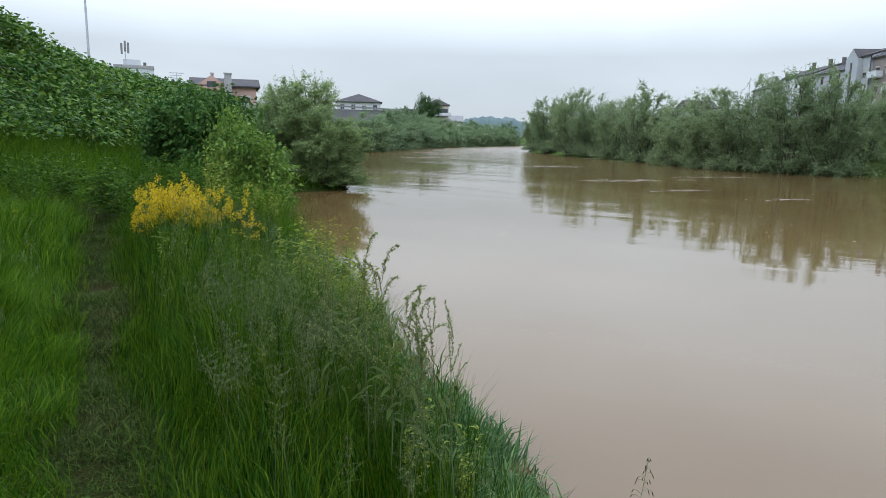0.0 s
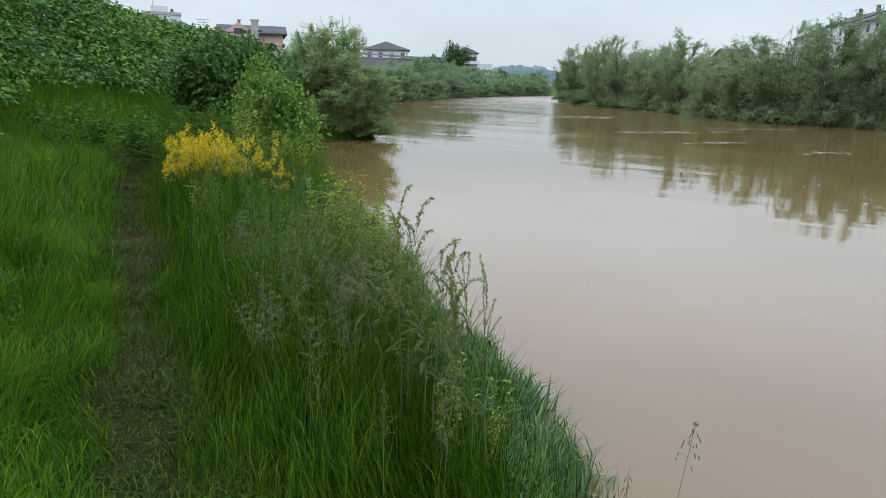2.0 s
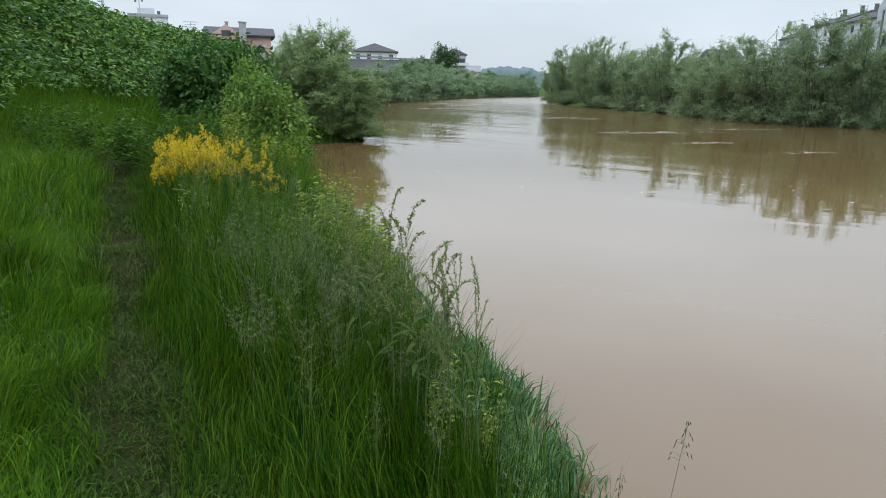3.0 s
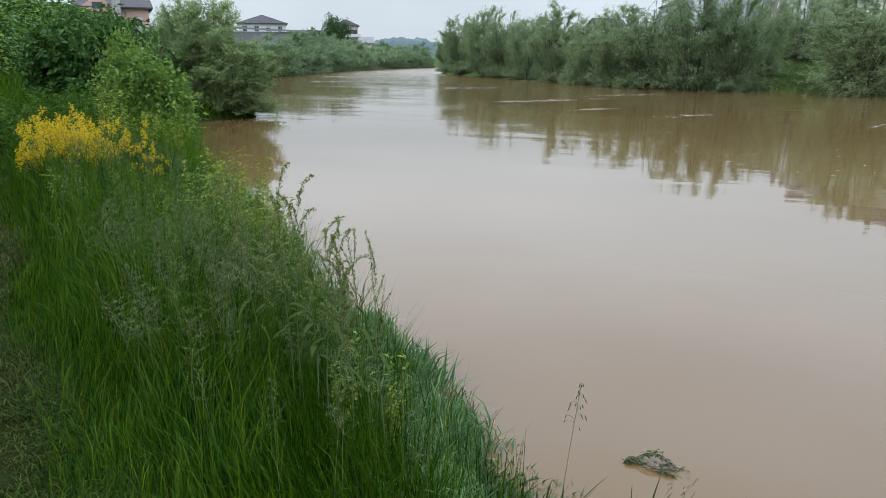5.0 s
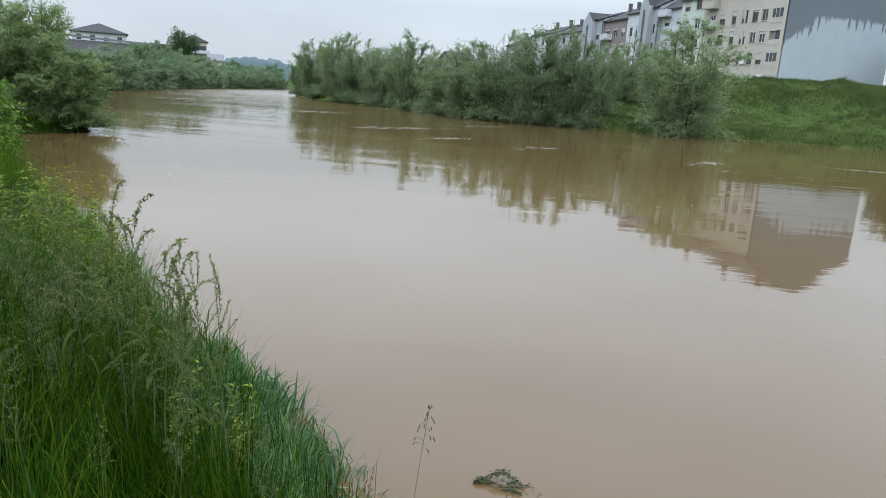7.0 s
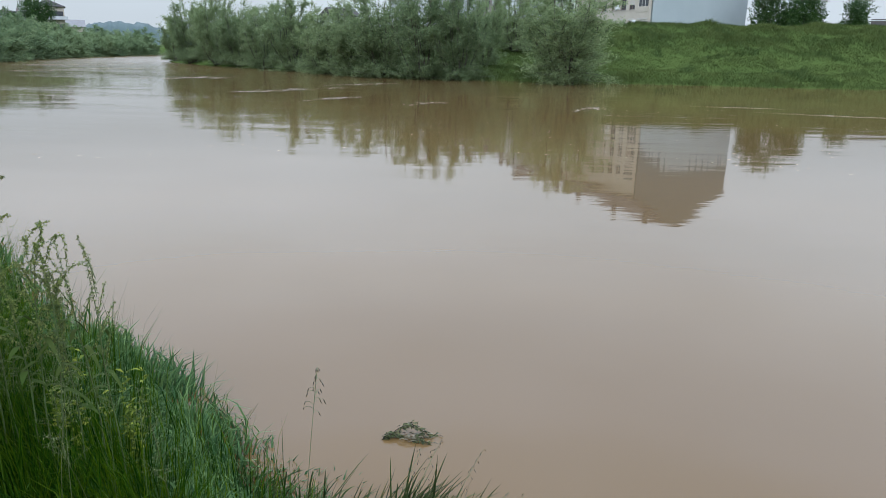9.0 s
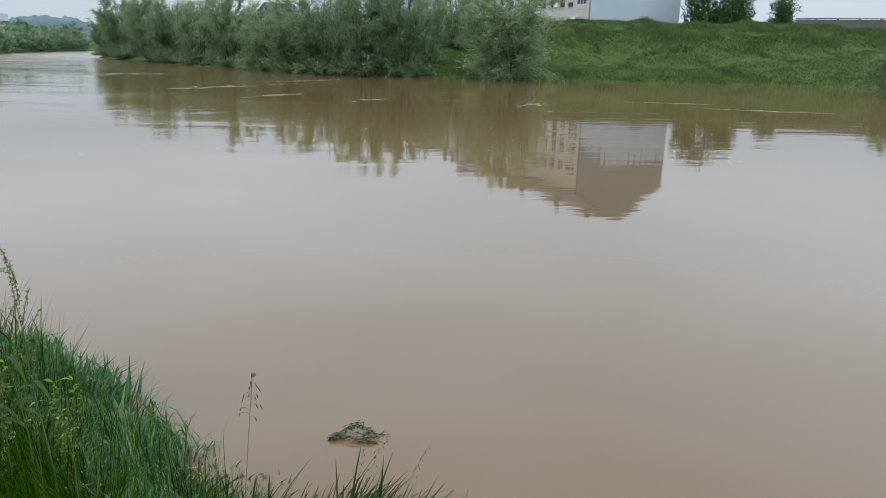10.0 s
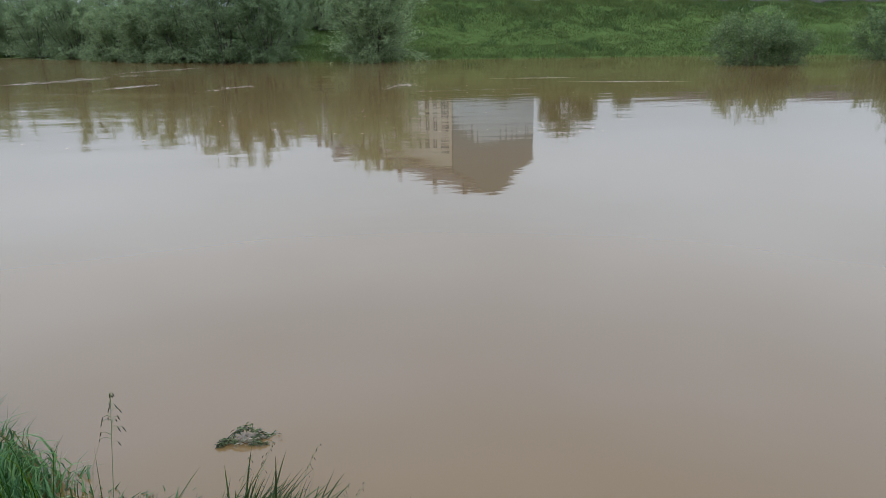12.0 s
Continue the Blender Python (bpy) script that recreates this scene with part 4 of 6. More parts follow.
    # the bare twigs of the long upright shoots
    for q in range(n - wands, n):
        twiggy.append(tube([P[q] - D[q] * TL[q] * 0.4, P[q] + D[q] * TL[q] * 0.5, P[q] + D[q] * TL[q] + bend * TL[q]], np.array([0.0015, 0.001, 0.0006]) * h, 3))
    tagged(soup("brushwood", *joined(twiggy), M["bark"], t, True), kind="stuff")
    return t


def willow_mesh(name, h, w, seed, leaf_mat, stems=12, branches=14, twigs=15, per_twig=12, leaf=(0.13, 0.042), twig_len=0.55, whips=14, whip=1.0, plain=False):
    """A many-stemmed willow at its own origin: stems that spread like a vase, side branches, leafy twigs and bare-tipped shoots on top."""
    rs = np.random.RandomState(seed)
    t = empty(name)
    q = np.sqrt(np.linspace(0.02, 1, stems))
    az = np.arange(stems) * 2.4 + rs.normal(size=stems) * 0.4
    lines, P, D, L = [], [], [], []
    ks = np.linspace(0, 1, 8)
    for i in range(stems):
        c, sn = math.cos(az[i]), math.sin(az[i])
        reach, top = 0.42 * w * q[i], h * (1 - 0.46 * q[i] ** 2.4) * rs.uniform(0.86, 1.0)
        b = np.array([rs.normal() * 0.04 * w, rs.normal() * 0.04 * w, -0.2])
        wob = np.cumsum(rs.normal(size=(8, 3)) * 0.012 * h, 0) * ks[:, None]
        line = b + np.stack([c * reach * ks ** 0.75, sn * reach * ks ** 0.75, (top + 0.2) * ks ** 1.1], 1) + wob
        lines.append(line)
        for k in rs.uniform(0.04, 1.0, branches) ** 0.85:
            p = np.array([np.interp(k, ks, line[:, j]) for j in range(3)])
            a = az[i] + rs.normal() * 1.1
            e = rs.uniform(-0.25, 0.45) if k < 0.32 else rs.uniform(0.2, 1.3)
            P.append(p)
            D.append((math.cos(a) * math.cos(e), math.sin(a) * math.cos(e), math.sin(e)))
            L.append(w * rs.uniform(0.12, 0.32) * (1.25 - 0.6 * k) * (1.35 if k < 0.32 else 1.0))
    P, D, L = np.array(P), np.array(D), np.array(L)
    n = len(P)
    u = rs.uniform(0.08, 1.0, (n, twigs))
    TP = (P[:, None, :] + D[:, None, :] * (L[:, None] * u)[..., None]).reshape(-1, 3)
    TD = unit(np.repeat(D, twigs, 0) * 0.7 + rs.normal(size=TP.shape) * 0.55 + (0, 0, 0.22))
    TL = twig_len * rs.uniform(0.5, 1.35, len(TP))
    pick = rs.randint(0, stems, whips)
    WP = np.array([lines[i][5] * (1 - g) + lines[i][7] * g for i, g in zip(pick, rs.rand(whips))])
    WD = unit(rs.normal(size=(whips, 3)) * 0.20 + (0, 0, 1.0))
    WL = h * rs.uniform(0.06, 0.16, whips) * whip
    TP, TD, TL = np.concatenate([TP, WP]), np.concatenate([TD, WD]), np.concatenate([TL, WL])
    sweep = np.linspace(0.05, 1, per_twig)[None, :, None]
    Q = (TP[:, None, :] + TD[:, None, :] * TL[:, None, None] * sweep + np.array([0, 0, -0.16]) * sweep ** 2 * TL[:, None, None]).reshape(-1, 3)
    Q = Q + rs.normal(size=Q.shape) * leaf[0] * 0.3
    fit = np.array([w / 2 / np.percentile(np.hypot(Q[:, 0], Q[:, 1]), 97)] * 2 + [h / np.percentile(Q[:len(Q) - whips * per_twig, 2], 98.5)])
    Q = Q * fit
    LD = np.repeat(TD, per_twig, 0) * 0.7 + rs.normal(size=Q.shape) * 0.55 + (0, 0, -0.15)
    V, F = (darts if plain else leaves)(Q, LD, leaf[0] * rs.uniform(0.6, 1.35, len(Q)), leaf[1] * rs.uniform(0.7, 1.3, len(Q)), rs)
    V[:, 2] = np.maximum(V[:, 2], 0.01 + 0.04 * rs.rand(len(V)))
    soup("crown", V, F, leaf_mat, t)
    for line in lines:
        soup("stem", *tube(line * fit, 0.0085 * h * (1 - 0.85 * ks), 5), M["bark"], t, True)
    wood = [tube([p * fit, (p + d * l * 0.5) * fit, (p + d * l) * fit], np.array([0.0030, 0.0020, 0.0010]) * h, 3) for p, d, l in zip(P, D, L)]
    wood += [tube([p * fit, (p + d * l * 0.6) * fit, (p + d * l) * fit], np.array([0.0016, 0.0012, 0.0006]) * h, 3) for p, d, l in zip(WP, WD, WL)]
    tagged(soup("brushwood", *joined(wood), M["bark"], t, True), kind="stuff")
    return t


def place(t, x, y, turn, sx, sz, z=None):
    g = float(ground_height(np.array([x]), np.array([y]))[0]) if z is None else z
    return Matrix.Translation((x, y, max(g, -0.15))) @ Matrix.Rotation(radians(turn), 4, "Z") @ Matrix.Diagonal((sx, sx, sz, 1))


def planted(kinds, spots, label, category, group):
    """Spots: (bearing, distance, height, width). The first use of each kind moves the original; the others are copies."""
    rs = random.Random(5)
    used = set()
    for i, (az, d, h, w) in enumerate(spots):
        k = i % len(kinds)
        t, h0, w0 = kinds[k]
        x, y = polar(az, d)
        m = place(t, x, y, rs.uniform(0, 360), w / w0, h / h0)
        if k in used:
            c = copy_thing(t, m)
        else:
            used.add(k)
            firsts.append((t, m))
            c = t
        tagged(c, label, category, group=group)


firsts = []
W1 = [(willow_mesh("willow", 6.5, 5.0, 20 + i, M["hazed_willow_leaf"], stems=21, branches=13, twigs=16, per_twig=11, leaf=(0.135, 0.050), whips=(30, 46, 24, 52, 36)[i], plain=True), 6.5, 5.0) for i in range(5)]
planted(W1, [(-7.3, 103.4, 5.5, 4.5), (-8.5, 95.4, 6.6, 5.5), (-10.4, 86.4, 7.3, 6), (-12.1, 82.4, 5.9, 5.5), (-13.9, 77.4, 5.8, 5.5), (-16.2, 71.4, 6.7, 6), (-18.5, 65.4, 5.4, 5), (-20.8, 61.4, 6.0, 5.6),
             (-23.2, 58.9, 6.2, 6), (-26.6, 56.2, 7.0, 5.8), (-29.3, 55.4, 6.7, 5.0), (-31.2, 61.0, 5.3, 3.6), (-37.9, 52.9, 7.4, 7.5), (-33.6, 66.0, 4.9, 4.2), (-15.0, 81.4, 5.6, 5), (-9.4, 94.4, 6.2, 5)],
        "grey-green bushy willow standing at the water's edge", "willow", "willows on the far bank")
FARW = [(willow_mesh("willow", 5.0, 5.0, 40 + i, M["hazed_far_leaf"], stems=13, branches=10, twigs=9, per_twig=8, leaf=(0.25, 0.105), whips=16, plain=True), 5.0, 5.0) for i in range(3)]
spots = []
for i, k in enumerate(np.linspace(0, 1, 22)):
    az = 6.2 - 11.9 * k
    d = 88 * (1 - k) + 171 * k
    spots.append((az, d, (6.4, 4.0, 7.0, 4.4, 5.2, 3.6, 6.8, 4.8, 5.9)[i % 9] * (0.74 if k < 0.35 else 0.56), (6.5, 5.0, 5.6, 7.2)[i % 4]))
for i, k in enumerate(np.linspace(0.1, 0.97, 15)):
    spots.append((5.6 - 11.0 * k, 104 * (1 - k) + 190 * k, (6.2, 5.0, 6.9, 5.4)[i % 4] * (0.80 if k < 0.35 else 0.66), 6.0))
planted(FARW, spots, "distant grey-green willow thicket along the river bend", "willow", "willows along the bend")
RB = [(willow_mesh("willow_shrub", 3.2, 5.0, 61, M["margin_leaf"], stems=14, branches=11, twigs=10, per_twig=10, leaf=(0.15, 0.054), whips=24, plain=True), 3.2, 5.0)]
planted(RB, [(-66.6, 47.5, 3.2, 5.0), (-75.8, 58, 3.6, 6.0), (-69.0, 48.5, 2.4, 3.6), (-77.5, 60, 5.5, 5.0)], "low olive-green willow shrub rooted in the flooded margin", "shrub", "shrubs in the flooded margin")
BT = [(bush_mesh("broadleaf_tree", 9.0, 7.0, 1500, 9, 0.30, 0.18, 71, M["dark_leaf"], stems=5, wands=8), 9.0, 7.0)]
planted(BT, [(-52.6, 105, 9.2, 6.0), (-54.6, 108, 7.4, 4.6), (-57.6, 112, 5.0, 4.2), (1.85, 216, 12.8, 7.0), (0.95, 218, 11.4, 5.0), (3.1, 214, 8.2, 5.0), (14.4, 70, 4.2, 1.4), (15.0, 71, 3.8, 1.2)],
        "dark green broadleaf tree beside the houses", "tree", "trees beside the houses")
# the near willow at the spit, the sapling and the elder beside the path
NW = [(willow_mesh("willow", 4.6, 3.6, 81, M["near_willow_leaf"], stems=18, branches=13, twigs=18, per_twig=15, leaf=(0.092, 0.034), twig_len=0.42, whips=60, whip=1.7, plain=True), 4.6, 3.6),
      (willow_mesh("willow", 4.2, 3.2, 82, M["near_willow_leaf"], stems=18, branches=13, twigs=18, per_twig=15, leaf=(0.088, 0.038), twig_len=0.40, whips=14, plain=True), 4.2, 3.2)]
planted(NW, [(11.4, 29.5, 3.5, 3.5), (8.9, 29.0, 2.6, 2.9), (13.3, 30, 3.1, 3.2), (10.2, 28.6, 2.8, 2.8)], "bushy willow with drooping lower branches on a flooded spit", "willow", "willows on the spit")
SAP = [(bush_mesh("sapling", 2.4, 2.0, 700, 9, 0.15, 0.085, 91, M["bright_leaf"], stems=6, wands=16, twig_len=0.4), 2.4, 2.0)]
planted(SAP, [(15.4, 19.5, 2.2, 1.8), (17.0, 20.5, 2.5, 1.4)], "fresh green sapling with broad leaves by the water", "sapling", "saplings by the water")
ELD = [(bush_mesh("elder_shrub", 2.8, 2.8, 900, 9, 0.19, 0.11, 95, M["elder_leaf"], stems=7, wands=6, twig_len=0.45), 2.8, 2.8)]
planted(ELD, [(18.6, 23.5, 2.9, 2.8), (20.6, 25, 2.7, 2.6)], "dark green elder shrub beside the path", "shrub", "elder shrubs beside the path")
for t, m in firsts:
    t.matrix_basis = m


def thicket():
    """Broad-leaved thicket over the near levee's slope: overlapping domes of drooping leaves."""
    rs = np.random.RandomState(7)
    n = 26000
    x, y = rs.uniform(-45, -6, n), rs.uniform(-2, 80, n)
    dl = line_distance(x, y, LEVEE_FOOT)
    up = inside(x, y, BEHIND_LEVEE)
    keep = up & (dl > 0.2 + 0.8 * smoothstep(10, 16, y)) & (dl < 11) & (rs.rand(n) < np.clip(22.0 / np.maximum(y, 5), 0.16, 1) ** 1.2 * 0.24)
    x, y, dl = x[keep], y[keep], dl[keep]
    g = ground_height(x, y)
    far = np.clip(np.hypot(x, y) / 22, 0.8, 3.0)
    R = rs.uniform(0.45, 0.85, len(x)) * far ** 0.6
    top = (0.35 + 0.65 * smoothstep(0, 2.5, dl)) * rs.uniform(0.75, 1.35, len(x)) * (1 - 0.35 * smoothstep(34, 44, y)) + 1.1 * (1 - smoothstep(16, 38, y)) * smoothstep(3, 7, dl) + 0.8 * (1 - smoothstep(14, 24, y)) * smoothstep(3, 7, dl) + 1.15 * (1 - smoothstep(27, 38, y)) * smoothstep(2.5, 5.5, dl)
    k = 150
    m = len(x)
    dirs = unit(rs.normal(size=(m * k, 3)) + np.array([0.15, -0.2, 0.25]))
    dirs[:, 2] = np.abs(dirs[:, 2]) * 0.9 - 0.12
    rad = np.repeat(R, k) * rs.uniform(0.55, 1.22, m * k)
    Q = np.repeat(np.stack([x, y, g + top * 0.75], 1), k, 0) + dirs * rad[:, None] * np.array([1, 1, 0.85])
    out = unit(dirs * np.array([1, 1, 0.0]) + rs.normal(size=Q.shape) * np.array([0.55, 0.55, 0.2]))
    D = unit(out + np.array([0, 0, -0.22]) + rs.normal(size=Q.shape) * 0.34)
    side = unit(np.cross(D, np.array([0, 0, 1.0])) + rs.normal(size=Q.shape) * 0.42)
    size = 0.145 * np.repeat(far ** 0.75, k) * rs.uniform(0.5, 1.45, m * k)
    L, W = size[:, None], size[:, None] * 0.66
    dip = np.array([0, 0, 0.09]) * L
    mid = Q + D * L * 0.42
    V = np.stack([Q, mid + side * W / 2 - dip, Q + D * L - dip * 1.5, mid - side * W / 2 - dip], 1).reshape(-1, 3)
    o = (np.arange(m * k) * 4)[:, None]
    F = np.concatenate([o + [0, 1, 2], o + [0, 2, 3]], 1).reshape(-1, 3)
    ob = soup("thicket", V, F, M["knot_leaf"])
    tagged(ob, "dense broad-leaved green thicket covering the levee slope", "shrubs", kind="stuff")


thicket()


def hills():
    """Two wooded ridges beyond the bend, their crests uneven with tree tops."""
    for d, az0, az1, peak, top, seed in ((620, 2.0, -7.6, -4.5, 19.5, 61), (900, 5.0, -15.0, -7.5, 21.0, 62)):
        n = 260
        V, F = [], []
        azs = np.linspace(az0, az1, n)
        shape = np.where(azs > peak, (azs - az0) / (peak - az0), (azs - az1) / (peak - az1))
        shape = smoothstep(0.0, 0.75, shape) ** 0.6
        for dd, hh in ((0, 0), (10, 0.62), (25, 0.86), (45, 1.0), (90, 0.92)):
            arc = d * np.radians(azs)
            lump = 0.12 * wave_noise(arc, arc * 0 + dd, 9.0, seed) + 0.09 * wave_noise(arc, arc * 0 + dd, 4.0, seed + 5) + 0.05 * wave_noise(arc, arc * 0 + dd, 2.2, seed + 9)
            for i, az in enumerate(azs):
                x, y = polar(az, d + dd)
                V.append((x, y, 0.5 + top * hh * shape[i] * (1 + lump[i])))
        for j in range(4):
            for i in range(n - 1):
                F.append((j * n + i, j * n + i + 1, (j + 1) * n + i + 1, (j + 1) * n + i))
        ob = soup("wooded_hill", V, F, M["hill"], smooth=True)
        tagged(ob, "wooded hill beyond the river bend, tinted for haze", "hill", kind="structure")


hills()

# ---- grass and herbs ----
def blades(x, y, z, h, w, lean, rs, curl=0.5, fine=True, combed=True):
    n = len(x)
    az = rs.rand(n) * 2 * math.pi
    c, s = np.cos(az), np.sin(az)
    la = 2.6 * wave_noise(x, y, 0.8, 50) * math.pi + 2.0 * wave_noise(x, y, 0.27, 51) + rs.normal(size=n) * 0.8
    if not combed:
        la = rs.rand(n) * 2 * math.pi
    lx, ly = np.cos(la) * lean * h, np.sin(la) * lean * h
    B = np.stack([x, y, z], 1)
    side = np.stack([c, s, 0 * c], 1) * (w / 2)[:, None]
    if not fine:
        tip = B + np.stack([lx, ly, h * (1 - curl * lean * 0.5)], 1)
        return np.stack([B - side, B + side, tip], 1).reshape(-1, 3), np.arange(3 * n).reshape(-1, 3)
    low = B + np.stack([lx * 0.10, ly * 0.10, h * 0.36], 1)
    mid = B + np.stack([lx * 0.42, ly * 0.42, h * 0.72], 1)
    tip = B + np.stack([lx, ly, h * (1 - curl * lean * 0.5)], 1)
    V = np.stack([B - side * 0.8, B + side * 0.8, low - side, low + side, mid - side * 0.7, mid + side * 0.7, tip], 1).reshape(-1, 3)
    o = (np.arange(n) * 7)[:, None]
    F = np.concatenate([o + [0, 1, 3], o + [0, 3, 2], o + [2, 3, 5], o + [2, 5, 4], o + [4, 5, 6]], 1).reshape(-1, 3)
    return V, F


def scatter(n, x0, x1, y0, y1, rs):
    return rs.uniform(x0, x1, n), rs.uniform(y0, y1, n)


def lawn(name, zones, chooser, material, label, seed, width=0.006, fine=True, combed=True):
    """Grass over zones (x0, x1, y0, y1, per square metre). chooser gives keep, height, lean for places."""
    rs = np.random.RandomState(seed)
    out = []
    for x0, x1, y0, y1, dens in zones:
        n = int((x1 - x0) * (y1 - y0) * dens)
        x, y = scatter(n, x0, x1, y0, y1, rs)
        keep, h, lean = chooser(x, y, rs)
        x, y, h, lean = x[keep], y[keep], h[keep], lean[keep]
        z = ground_height(x, y) - 0.02
        w = width * rs.uniform(0.6, 1.5, len(x)) * (1 + np.clip((y - 4) * 0.14, 0, 3))
        out.append(blades(x, y, z, h, w, lean, rs, fine=fine and -1 < y0 < 9, combed=combed))
    V, F = joined(out)
    ob = soup(name, V, F, material)
    tagged(ob, label, "grass", kind="stuff")
    return len(F)


def river_side(x, y):
    """True between the path and the water."""
    return inside(x, y, PATH_LINE + NEAR_SHORE[3:12][::-1] + [(4.2, -4)])


ZONES = [(-9, 3.5, -6, -0.6, 2000), (-10, -5, -0.6, 5, 600), (-5, 3, -0.6, 5, 4300), (-8, 1, 5, 10, 1000), (-13, -1, 10, 20, 240), (-14, -3, 20, 34, 90)]


def bank(x, y, rs):
    dn, lane = line_distance(x, y, NEAR_SHORE), line_distance(x, y, PATH_LINE)
    wet = inside(x, y, RIVER)
    keep = river_side(x, y) & (~wet | (dn < 0.12)) & (lane > 0.10 + 0.12 * wave_noise(x, y, 0.35, 31) + 0.16 * rs.rand(len(x)))
    clump = 1 + 0.28 * wave_noise(x, y, 0.55, 32) + 0.15 * wave_noise(x, y, 0.2, 33)
    h = (0.16 + 0.50 * smoothstep(0.15, 0.75, lane)) * clump * rs.uniform(0.5, 1.2, len(x))
    h = h * (0.45 + 0.55 * smoothstep(2.2, 3.4, y - 0.4 * x)) * (1 + 0.25 * smoothstep(0.3, 1.0, 1.2 - np.hypot(x + 0.55, (y - 4.6) * 0.7)))
    keep &= rs.rand(len(x)) < 0.10 + 0.90 * smoothstep(0.35, 1.0, dn)
    return keep, h, rs.uniform(0.05, 0.62, len(x)) * (0.45 + 0.55 * smoothstep(0.3, 1.0, dn))


def meadow(x, y, rs):
    lane = line_distance(x, y, PATH_LINE)
    up = inside(x, y, BEHIND_LEVEE) & (line_distance(x, y, LEVEE_FOOT) > 2.6)
    keep = ~river_side(x, y) & ~inside(x, y, RIVER) & ~up & (lane > 0.10 + 0.12 * wave_noise(x, y, 0.35, 34) + 0.16 * rs.rand(len(x))) & ((x < 1) | (y < -0.6))
    clump = 1 + 0.35 * wave_noise(x, y, 0.7, 35) + 0.2 * wave_noise(x, y, 0.25, 36)
    h = (0.12 + 0.26 * smoothstep(0.15, 0.9, lane) + 0.02 * np.clip(y, 0, 15) + 0.25 * smoothstep(12, 17, y)) * clump * rs.uniform(0.5, 1.2, len(x))
    return keep, h, rs.uniform(0.15, 0.9, len(x))


def trodden(x, y, rs):
    lane = line_distance(x, y, PATH_LINE)
    keep = (lane < 0.32 + 0.10 * wave_noise(x, y, 0.4, 45)) & ~inside(x, y, RIVER)
    h = rs.uniform(0.025, 0.085, len(x)) * (1 + 0.9 * smoothstep(0.15, 0.45, lane)) * (1 + 0.4 * wave_noise(x, y, 0.3, 38))
    return keep & (rs.rand(len(x)) < 0.8 + 0.3 * smoothstep(0.05, 0.4, lane) + 0.4 * wave_noise(x, y, 0.35, 39) - 0.5 * np.exp(-((x + 1.48) ** 2 + ((y - 3.0) * 0.6) ** 2) / 0.012)), h, rs.uniform(0.3, 1.4, len(x))


def shore_reeds(x, y, rs):
    dn = line_distance(x, y, NEAR_SHORE)
    wet = inside(x, y, RIVER)
    keep = (dn < np.where(wet, 0.42, 1.25)) & (rs.rand(len(x)) < np.where(wet, 0.90 - 1.7 * dn, 0.90 - 0.80 * smoothstep(0.5, 1.25, dn))) & (y < 12) & (x < 2.2)
    h = rs.uniform(0.22, 0.54, len(x)) * (1 + 0.3 * wave_noise(x, y, 0.4, 37)) * np.where(wet, 0.68, 0.62 + 0.55 * smoothstep(0.1, 0.8, dn)) * (0.42 + 0.58 * smoothstep(2.9, 4.4, y))
    return keep, h, rs.uniform(0.15, 0.85, len(x))


lawn("bank_grass", ZONES, bank, M["bank_grass"], "tall lush grass on the bank between path and water", 1, 0.0039)
lawn("meadow_grass", ZONES, meadow, M["grass"], "bright green meadow grass beside the path", 2, 0.0044)
lawn("trodden_grass", [(-1.5, 2.6, -5, 0.6, 1500), (-3, 1.5, 0.6, 5, 11000), (-7.5, -1.5, 5, 13, 3600)], trodden, M["path_grass"], "short trodden grass on the muddy path", 3, 0.0055, combed=False)
lawn("reed_grass", [(-1, 2.4, -0.3, 6, 2800), (-3, 1, 6, 12, 500)], shore_reeds, M["blue_grass"], "blue-green reed grass at the flooded edge", 4, 0.0125)


def far_grass(x, y, rs):
    df = line_distance(x, y, FAR_SHORE)
    keep = ~inside(x, y, RIVER) & (df < 24) & (df < line_distance(x, y, NEAR_SHORE))
    h = (0.11 + 0.06 * wave_noise(x, y, 2.2, 41) + 0.10 * np.maximum(wave_noise(x, y, 1.1, 42), 0)) * rs.uniform(0.5, 1.3, len(x)) + 0.05
    h = h * (1 + (0.4 + 1.6 * np.maximum(wave_noise(x, y, 1.6, 44), 0)) * smoothstep(10, 14, df)) + 0.3 * (df < 2.0) * np.maximum(wave_noise(x, y, 1.3, 46), 0.1)
    return keep, np.maximum(h, 0.08), rs.uniform(0.2, 1.0, len(x))


def tussocks(x, y, rs):
    df = line_distance(x, y, FAR_SHORE)
    lump = wave_noise(x, y, 2.6, 47) + 0.6 * wave_noise(x, y, 1.0, 48)
    keep = ~inside(x, y, RIVER) & (df < 24) & (df < line_distance(x, y, NEAR_SHORE))
    keep &= (lump > 0.55 - 0.45 * smoothstep(10, 14, df) + 0.3 * smoothstep(3, 5, df) * (1 - smoothstep(9, 12, df)))
    return keep, rs.uniform(0.22, 0.46, len(x)) * (0.7 + 0.6 * np.clip(lump - 0.1, 0, 1)), rs.uniform(0.3, 1.1, len(x))


lawn("tussock_grass", [(25, 92, 8, 70, 60)], tussocks, M["tussock"], "dark lumpy grass tussocks on the far levee", 6, 0.011, fine=False)
lawn("levee_grass", [(25, 92, 8, 70, 150)], far_grass, M["levee_grass"], "rough tussocky grass on the far levee", 5, 0.010, fine=False)


# ---- herbs, flowers and reeds at the water's edge ----
def ground_at(x, y):
    return float(ground_height(np.array([x]), np.array([y]))[0])


